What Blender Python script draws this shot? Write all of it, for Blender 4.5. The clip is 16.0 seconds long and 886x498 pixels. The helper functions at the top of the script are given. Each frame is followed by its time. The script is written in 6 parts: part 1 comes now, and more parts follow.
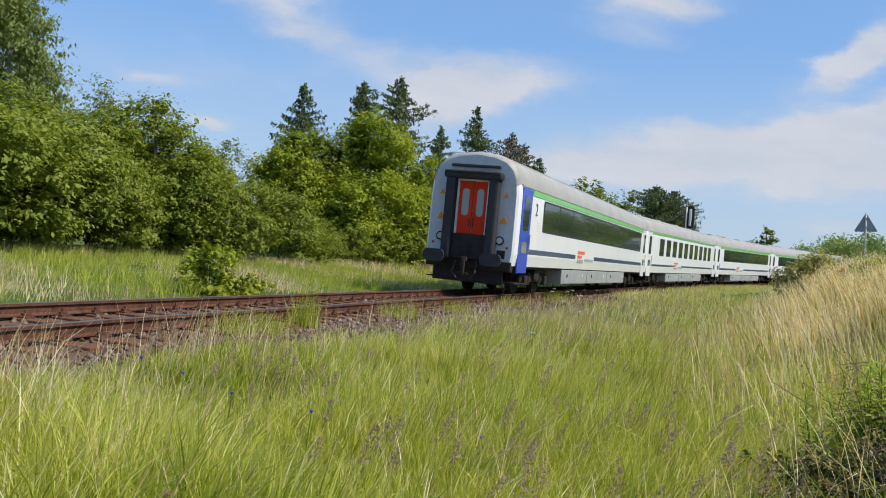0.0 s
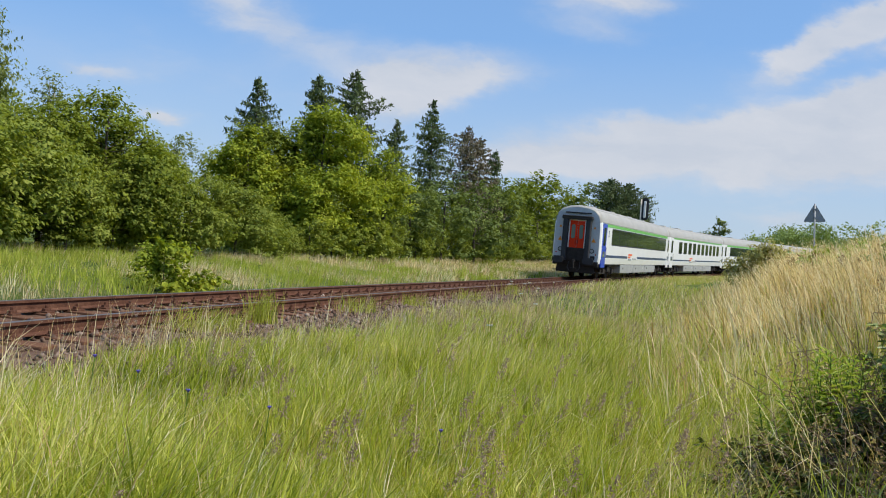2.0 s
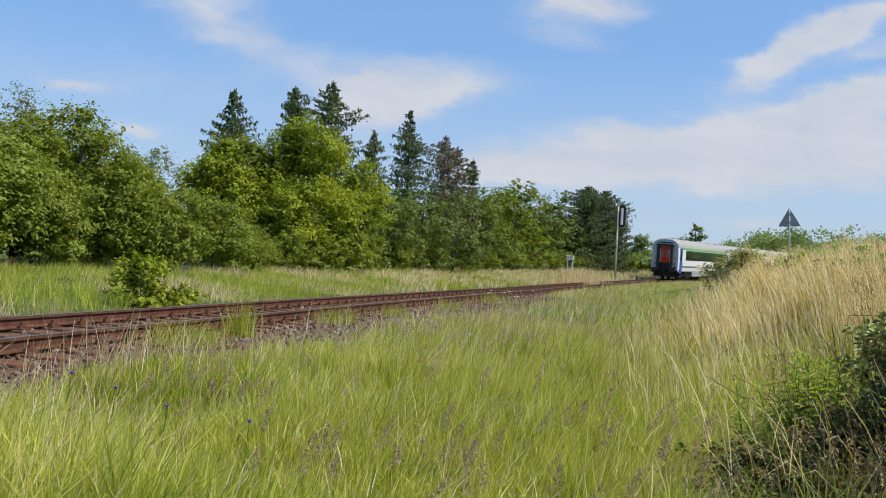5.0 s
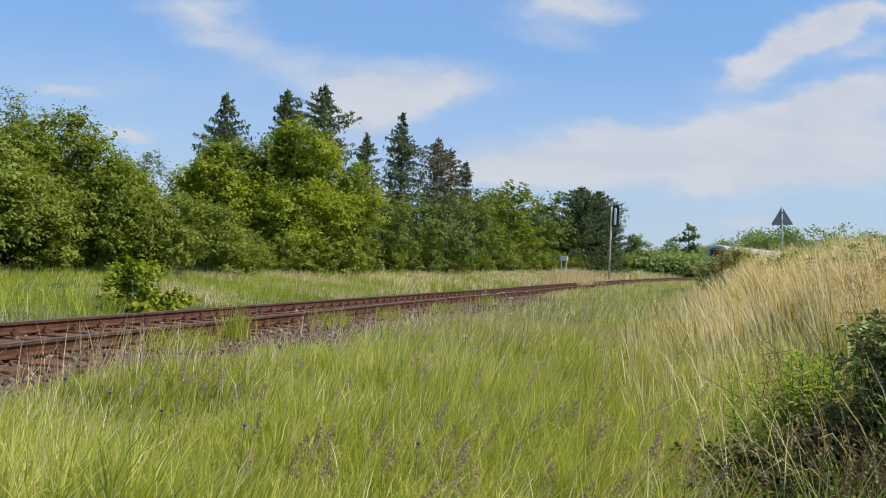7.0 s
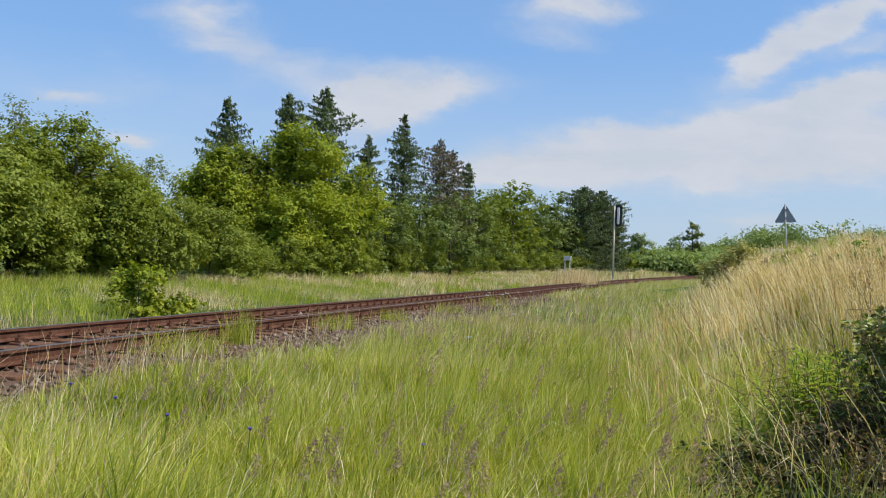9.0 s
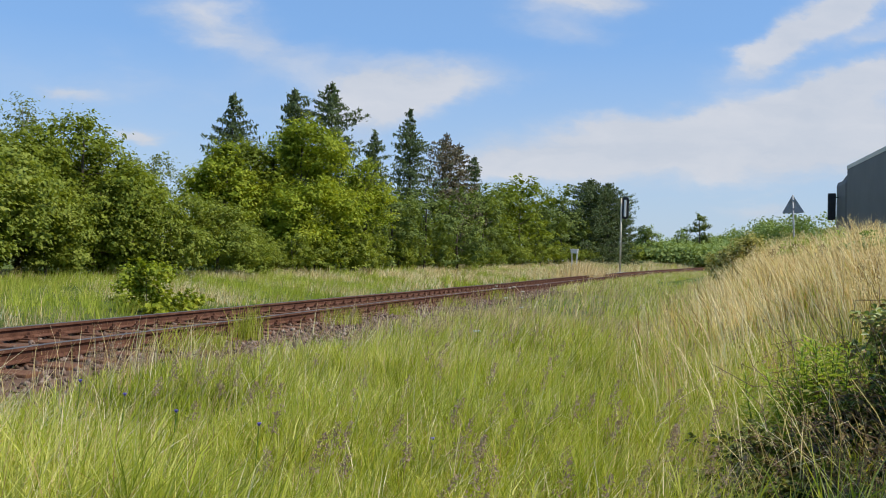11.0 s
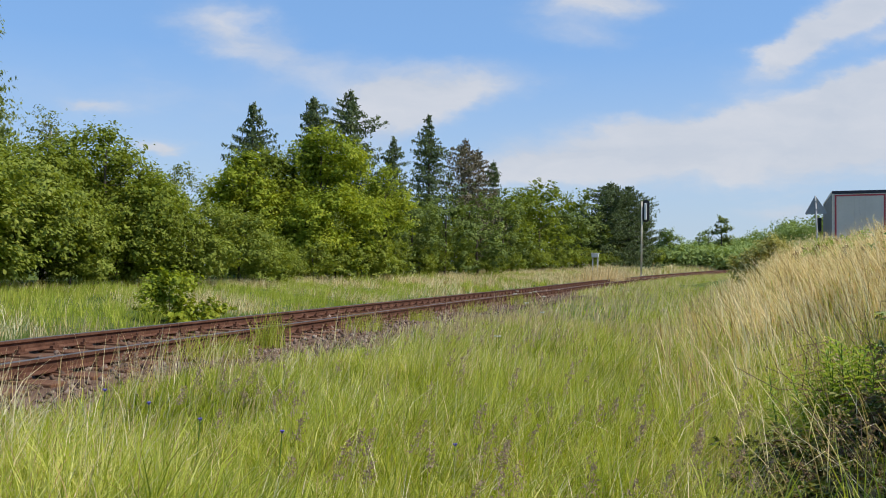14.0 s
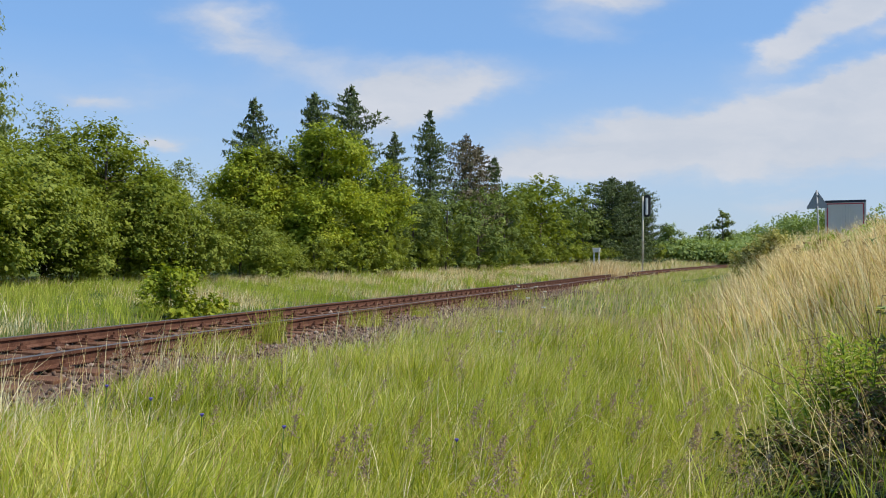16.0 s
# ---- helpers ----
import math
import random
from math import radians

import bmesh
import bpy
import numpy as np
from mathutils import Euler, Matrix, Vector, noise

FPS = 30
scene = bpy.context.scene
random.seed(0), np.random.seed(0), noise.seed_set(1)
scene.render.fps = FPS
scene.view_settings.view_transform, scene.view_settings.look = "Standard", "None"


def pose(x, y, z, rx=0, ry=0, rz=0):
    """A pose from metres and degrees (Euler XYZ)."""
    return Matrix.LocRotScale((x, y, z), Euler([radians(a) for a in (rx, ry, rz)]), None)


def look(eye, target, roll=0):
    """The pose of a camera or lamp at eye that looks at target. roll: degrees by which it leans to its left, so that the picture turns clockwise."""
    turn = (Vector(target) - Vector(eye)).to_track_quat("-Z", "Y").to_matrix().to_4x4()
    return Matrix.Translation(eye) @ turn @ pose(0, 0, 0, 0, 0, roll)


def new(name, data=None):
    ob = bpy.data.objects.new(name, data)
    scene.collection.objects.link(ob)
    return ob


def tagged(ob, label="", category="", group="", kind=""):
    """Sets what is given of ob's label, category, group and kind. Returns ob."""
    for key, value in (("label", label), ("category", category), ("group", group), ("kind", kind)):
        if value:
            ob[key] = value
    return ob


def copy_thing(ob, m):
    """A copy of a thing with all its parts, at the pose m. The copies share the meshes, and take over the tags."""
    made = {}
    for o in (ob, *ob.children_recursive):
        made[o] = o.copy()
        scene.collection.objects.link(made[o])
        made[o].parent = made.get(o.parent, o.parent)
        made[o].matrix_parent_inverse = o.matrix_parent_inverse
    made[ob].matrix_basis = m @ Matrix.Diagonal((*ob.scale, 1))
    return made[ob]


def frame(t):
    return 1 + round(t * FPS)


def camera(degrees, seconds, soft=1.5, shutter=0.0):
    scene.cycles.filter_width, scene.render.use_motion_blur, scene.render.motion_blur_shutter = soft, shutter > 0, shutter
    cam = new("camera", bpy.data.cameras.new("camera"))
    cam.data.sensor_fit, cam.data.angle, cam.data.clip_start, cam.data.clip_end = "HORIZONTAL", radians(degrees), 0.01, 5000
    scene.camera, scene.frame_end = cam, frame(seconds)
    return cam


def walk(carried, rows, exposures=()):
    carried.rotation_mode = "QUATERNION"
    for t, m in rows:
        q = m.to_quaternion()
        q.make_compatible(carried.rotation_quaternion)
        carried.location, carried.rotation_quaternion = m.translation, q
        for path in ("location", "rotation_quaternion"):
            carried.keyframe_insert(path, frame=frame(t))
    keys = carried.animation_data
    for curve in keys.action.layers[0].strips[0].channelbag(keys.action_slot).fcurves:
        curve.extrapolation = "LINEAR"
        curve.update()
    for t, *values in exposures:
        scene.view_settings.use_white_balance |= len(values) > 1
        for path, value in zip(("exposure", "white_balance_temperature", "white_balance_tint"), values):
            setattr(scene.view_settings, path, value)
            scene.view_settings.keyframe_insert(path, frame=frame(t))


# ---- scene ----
EYE = 1.5

# ---- camera: a hand-held phone on one spot that pans and levels itself ----
cam = camera(53.0, 16.0, soft=1.0)
TURNS = [
    (0.0, 0.00, 0.55, -4.20), (0.5, -0.80, 0.24, -4.20), (1.0, -1.62, 0.25, -4.03), (1.5, -2.28, 0.32, -3.83),
    (2.0, -2.74, 0.33, -3.63), (2.5, -3.50, 0.49, -3.48), (3.0, -4.03, 0.76, -3.43), (3.5, -4.27, 1.21, -3.29),
    (4.0, -4.16, 1.05, -3.12), (6.5, -4.43, 1.12, -2.23), (7.0, -4.49, 1.17, -2.15), (7.5, -4.53, 1.10, -2.02),
    (8.0, -4.53, 1.21, -1.79), (8.5, -4.36, 1.09, -1.64), (9.0, -4.26, 1.25, -1.50), (11.5, -3.66, 0.81, -0.82),
    (12.0, -3.44, 0.94, -0.66), (12.5, -2.99, 1.08, -0.57), (13.0, -2.70, 0.91, -0.49), (13.5, -2.60, 1.03, -0.42),
    (14.0, -2.50, 1.22, -0.25), (14.5, -2.36, 1.22, -0.09), (15.0, -2.25, 1.08, -0.06), (15.5, -2.27, 0.87, -0.10),
    (16.0, -2.42, 0.92, -0.11)]
walk(cam, [(t, pose(0, 0, EYE, 90 + p, r, y)) for t, y, p, r in TURNS])

# ---- light: a high sun from the east of the track, blue sky with thin clouds ----
SUN_BEARING, SUN_HEIGHT = 112.0, 52.0
scene.view_settings.exposure = 0.0


def bearing(b, d, z=0.0):
    return Vector((d * math.sin(radians(b)), d * math.cos(radians(b)), z))


sun_data = bpy.data.lights.new("sun", "SUN")
sun_data.energy, sun_data.angle, sun_data.color = 5.0, radians(0.6), (1.0, 0.92, 0.78)
sun = new("sun", sun_data)
sun.matrix_world = look(bearing(SUN_BEARING, 60, 60 * math.tan(radians(SUN_HEIGHT))), (0, 0, 0))


class Nodes:
    """Short writing for node trees."""

    def __init__(self, tree):
        self.tree = tree
        tree.nodes.clear()

    def add(self, kind, inputs=None, operation=None):
        n = self.tree.nodes.new(kind)
        if operation:
            n.operation = operation
        for k, v in (inputs or {}).items():
            if isinstance(v, bpy.types.NodeSocket):
                self.tree.links.new(v, n.inputs[k])
            else:
                n.inputs[k].default_value = v
        return n

    def math(self, op, a, b=0.0, c=0.0, clamp=False):
        n = self.add("ShaderNodeMath", {0: a, 1: b, 2: c}, operation=op)
        n.use_clamp = clamp
        return n.outputs[0]

    def mix(self, fac, a, b, blend="MIX"):
        n = self.add("ShaderNodeMix")
        n.data_type, n.blend_type = "RGBA", blend
        for k, v in ((0, fac), (6, a), (7, b)):
            if isinstance(v, bpy.types.NodeSocket):
                self.tree.links.new(v, n.inputs[k])
            else:
                n.inputs[k].default_value = v
        return n.outputs[2]

    def ramp(self, fac, stops):
        n = self.add("ShaderNodeValToRGB", {0: fac})
        e = n.color_ramp.elements
        while len(e) < len(stops):
            e.new(0.5)
        for el, (p, c) in zip(e, stops):
            el.position, el.color = p, (*c, 1)
        return n.outputs[0]

    def noise(self, vec, scale, detail=4, rough=0.55):
        n = self.add("ShaderNodeTexNoise", {"Scale": scale, "Detail": detail, "Roughness": rough})
        if vec is not None:
            self.tree.links.new(vec, n.inputs["Vector"])
        return n.outputs[0]


# cloud banks: tangent of bearing, tangent of height, half length, half height, tilt, weight
CLOUDS = [(0.036, 0.200, 0.083, 0.020, 7, 0.95), (-0.016, 0.167, 0.050, 0.025, 12, 0.75), (-0.082, 0.223, 0.100, 0.024, -11, 0.42),
          (-0.189, 0.265, 0.060, 0.028, -22, 0.62), (-0.293, 0.187, 0.173, 0.028, -5, 0.30), (-0.362, 0.182, 0.037, 0.007, -2, 0.55),
          (0.227, 0.305, 0.067, 0.015, 4, 0.85), (0.212, 0.265, 0.060, 0.016, -6, 0.42), (0.440, 0.252, 0.057, 0.020, 26, 0.85),
          (0.497, 0.284, 0.067, 0.020, 23, 1.00), (0.551, 0.313, 0.053, 0.013, 8, 0.80), (0.573, 0.274, 0.037, 0.011, 16, 0.60),
          (0.479, 0.195, 0.060, 0.016, 10, 0.90), (0.547, 0.214, 0.073, 0.020, 12, 1.00), (0.588, 0.234, 0.040, 0.015, 18, 0.80),
          (0.286, 0.145, 0.127, 0.020, 5, 1.01), (0.269, 0.160, 0.047, 0.011, 4, 0.50), (0.440, 0.152, 0.133, 0.024, 2, 1.09),
          (0.549, 0.158, 0.100, 0.033, 4, 1.09), (0.169, 0.115, 0.080, 0.017, 6, 0.87), (0.333, 0.113, 0.173, 0.020, 1, 0.80),
          (-0.274, 0.132, 0.024, 0.007, -2, 1.10), (0.436, 0.061, 0.047, 0.009, 2, 0.65)]


def make_world():
    world = bpy.data.worlds.new("summer_sky")
    world.use_nodes = True
    scene.world = world
    n = Nodes(world.node_tree)
    sky = n.add("ShaderNodeTexSky")
    sky.sky_type, sky.sun_disc = "NISHITA", False
    sky.sun_elevation, sky.sun_rotation = radians(SUN_HEIGHT), radians(SUN_BEARING)
    sky.air_density, sky.dust_density, sky.ozone_density = 1.0, 0.6, 1.6
    d = n.add("ShaderNodeTexCoord").outputs["Generated"]
    x, y, z = n.add("ShaderNodeSeparateXYZ", {0: d}).outputs
    ahead = n.math("MAXIMUM", y, 0.15)
    u, v = n.math("DIVIDE", x, ahead), n.math("DIVIDE", z, ahead)
    # the banks are frayed: their outlines wander
    flat = n.add("ShaderNodeCombineXYZ", {0: u, 1: n.math("MULTIPLY", v, 1.8), 2: 0.7}).outputs[0]
    fray = n.add("ShaderNodeTexNoise", {"Vector": flat, "Scale": 9.0, "Detail": 5, "Roughness": 0.6}).outputs["Color"]
    fu, fv, _ = n.add("ShaderNodeSeparateXYZ", {0: fray}).outputs
    u = n.math("ADD", u, n.math("MULTIPLY", n.math("SUBTRACT", fu, 0.5), 0.13))
    v = n.math("ADD", v, n.math("MULTIPLY", n.math("SUBTRACT", fv, 0.5), 0.055))
    # a flat layer of thin cloud, seen in perspective
    up = n.math("ADD", n.math("MAXIMUM", z, 0.0), 0.10)
    plane = n.add("ShaderNodeCombineXYZ", {0: n.math("DIVIDE", x, up), 1: n.math("DIVIDE", y, up), 2: 0.0}).outputs[0]
    stretched = n.add("ShaderNodeVectorMath", {0: plane, 1: (0.9, 0.55, 1.0)}, operation="MULTIPLY").outputs[0]
    fleece = n.noise(stretched, 1.6, 6, 0.6)
    wisp = n.noise(n.add("ShaderNodeCombineXYZ", {0: n.math("MULTIPLY", u, 9.0), 1: n.math("MULTIPLY", v, 26.0), 2: 3.1}).outputs[0], 1.0, 5, 0.55)
    total = n.math("MULTIPLY", n.math("SUBTRACT", fleece, 0.56, clamp=True), 1.2)
    front = n.math("GREATER_THAN", y, 0.15)
    for cu, cv, ru, rv, tilt, weight in CLOUDS:
        c, s = math.cos(radians(tilt)), math.sin(radians(tilt))
        du, dv = n.math("SUBTRACT", u, cu), n.math("SUBTRACT", v, cv)
        a = n.math("DIVIDE", n.math("ADD", n.math("MULTIPLY", du, c), n.math("MULTIPLY", dv, s)), ru)
        b = n.math("DIVIDE", n.math("SUBTRACT", n.math("MULTIPLY", dv, c), n.math("MULTIPLY", du, s)), rv)
        r2 = n.math("ADD", n.math("MULTIPLY", a, a), n.math("MULTIPLY", b, b))
        g = n.math("POWER", 2.718, n.math("MULTIPLY", r2, -0.75))
        total = n.math("ADD", total, n.math("MULTIPLY", n.math("MULTIPLY", g, front), weight * 1.1))
    shape = n.math("MULTIPLY", total, n.math("ADD", n.math("MULTIPLY", wisp, 1.5), 0.2))
    edge = n.add("ShaderNodeMapRange", {0: shape, 1: 0.05, 2: 1.05, 3: 0.0, 4: 0.90})
    edge.interpolation_type = "SMOOTHSTEP"
    cover = edge.outputs[0]
    haze = n.math("MULTIPLY", n.math("SUBTRACT", 1.0, n.math("MULTIPLY", n.math("ABSOLUTE", z), 4.2), clamp=True), 0.8)
    blue = n.mix(1.0, sky.outputs[0], (SKY_GAIN[0], SKY_GAIN[1], SKY_GAIN[2], 1), "MULTIPLY")
    even = n.mix(0.55, blue, (2.35, 4.5, 8.1, 1))
    hazed = n.mix(haze, even, (5.15, 6.0, 6.9, 1))
    white = n.mix(wisp, (4.7, 5.3, 6.3, 1), (7.2, 7.2, 7.5, 1))
    final = n.mix(cover, hazed, white)
    back = n.add("ShaderNodeBackground", {0: final, 1: 0.105})
    n.add("ShaderNodeOutputWorld", {0: back.outputs[0]})


SKY_GAIN = (1.04, 1.25, 1.52)
make_world()


# ---- materials ----
def surface(name, colours, rough=0.7, metal=0.0, grain=30.0, stain=1.5, bump=0.15, rough_var=0.1, spec=0.4, coat=0.0):
    """A surface whose colour wanders between two tones at two scales, with fine relief."""
    m = bpy.data.materials.new(name)
    m.use_nodes = True
    n = Nodes(m.node_tree)
    c = n.add("ShaderNodeTexCoord").outputs["Object"]
    fine, broad = n.noise(c, grain, 5), n.noise(c, stain, 4, 0.65)
    f = n.math("ADD", n.math("MULTIPLY", fine, 0.45), n.math("MULTIPLY", broad, 0.55))
    col = n.ramp(f, [(0.34, colours[0]), (0.66, colours[-1])] if len(colours) == 2 else
                 [(0.32, colours[0]), (0.5, colours[1]), (0.68, colours[2])])
    r = n.math("ADD", n.math("MULTIPLY", n.math("SUBTRACT", fine, 0.5), 2 * rough_var), rough, clamp=True)
    relief = n.add("ShaderNodeBump", {"Strength": bump, "Distance": 0.01, "Height": fine}).outputs[0]
    b = n.add("ShaderNodeBsdfPrincipled", {"Base Color": col, "Roughness": r, "Metallic": metal, "Normal": relief,
                                           "Specular IOR Level": spec, "Coat Weight": coat})
    n.add("ShaderNodeOutputMaterial", {0: b.outputs[0]})
    return m


def leafy(name, tones, through_light=0.35, patch=0.35, gloss=0.65, single=0.4, shine=0.18):
    """Leaves or blades: every piece has its own tone, and lets light through."""
    m = bpy.data.materials.new(name)
    m.use_nodes = True
    n = Nodes(m.node_tree)
    rnd = n.add("ShaderNodeNewGeometry").outputs["Random Per Island"]
    c = n.add("ShaderNodeTexCoord").outputs["Object"]
    broad = n.noise(c, patch, 3, 0.6)
    clump = n.noise(c, patch * 6, 2, 0.5)
    broad = n.math("ADD", n.math("MULTIPLY", broad, 0.6), n.math("MULTIPLY", clump, 0.4))
    f = n.math("ADD", n.math("MULTIPLY", rnd, single), n.math("MULTIPLY", n.math("SUBTRACT", broad, 0.25 - 0.25 * (0.55 - single)), 1.1), clamp=True)
    stops = [(0.12 + 0.76 * i / (len(tones) - 1), t) for i, t in enumerate(tones)]
    col = n.ramp(f, stops)
    b = n.add("ShaderNodeBsdfPrincipled", {"Base Color": col, "Roughness": gloss, "Specular IOR Level": shine})
    lit = n.mix(1.0, col, (1.15, 1.1, 0.55, 1), "MULTIPLY")
    t = n.add("ShaderNodeBsdfTranslucent", {0: lit})
    mixed = n.add("ShaderNodeMixShader", {0: through_light, 1: b.outputs[0], 2: t.outputs[0]})
    n.add("ShaderNodeOutputMaterial", {0: mixed.outputs[0]})
    return m


def glass_dark(name, colour):
    m = bpy.data.materials.new(name)
    m.use_nodes = True
    n = Nodes(m.node_tree)
    b = n.add("ShaderNodeBsdfPrincipled", {"Base Color": (*colour, 1), "Roughness": 0.04, "IOR": 1.75, "Specular IOR Level": 0.6})
    n.add("ShaderNodeOutputMaterial", {0: b.outputs[0]})
    return m


def ground_material():
    m = bpy.data.materials.new("meadow_soil")
    m.use_nodes = True
    n = Nodes(m.node_tree)
    c = n.add("ShaderNodeTexCoord").outputs["Object"]
    f = n.math("ADD", n.math("MULTIPLY", n.noise(c, 9.0, 6, 0.7), 0.5), n.math("MULTIPLY", n.noise(c, 0.35, 4), 0.5))
    col = n.ramp(f, [(0.35, (0.035, 0.05, 0.012)), (0.5, (0.085, 0.12, 0.022)), (0.66, (0.17, 0.17, 0.05))])
    relief = n.add("ShaderNodeBump", {"Strength": 0.6, "Distance": 0.05, "Height": n.noise(c, 14.0, 6, 0.7)}).outputs[0]
    b = n.add("ShaderNodeBsdfPrincipled", {"Base Color": col, "Roughness": 0.95, "Normal": relief, "Specular IOR Level": 0.1})
    n.add("ShaderNodeOutputMaterial", {0: b.outputs[0]})
    return m


def pebbles():
    """Stones that differ one by one."""
    m = bpy.data.materials.new("loose_stones")
    m.use_nodes = True
    n = Nodes(m.node_tree)
    rnd = n.add("ShaderNodeNewGeometry").outputs["Random Per Island"]
    c = n.add("ShaderNodeTexCoord").outputs["Object"]
    grain = n.noise(c, 60.0, 4)
    f = n.math("ADD", n.math("MULTIPLY", rnd, 0.75), n.math("MULTIPLY", grain, 0.25))
    col = n.ramp(f, [(0.1, (0.06, 0.035, 0.025)), (0.45, (0.14, 0.09, 0.065)), (0.78, (0.22, 0.16, 0.125)), (0.97, (0.38, 0.31, 0.26))])
    b = n.add("ShaderNodeBsdfPrincipled", {"Base Color": col, "Roughness": 0.92, "Specular IOR Level": 0.2})
    n.add("ShaderNodeOutputMaterial", {0: b.outputs[0]})
    return m


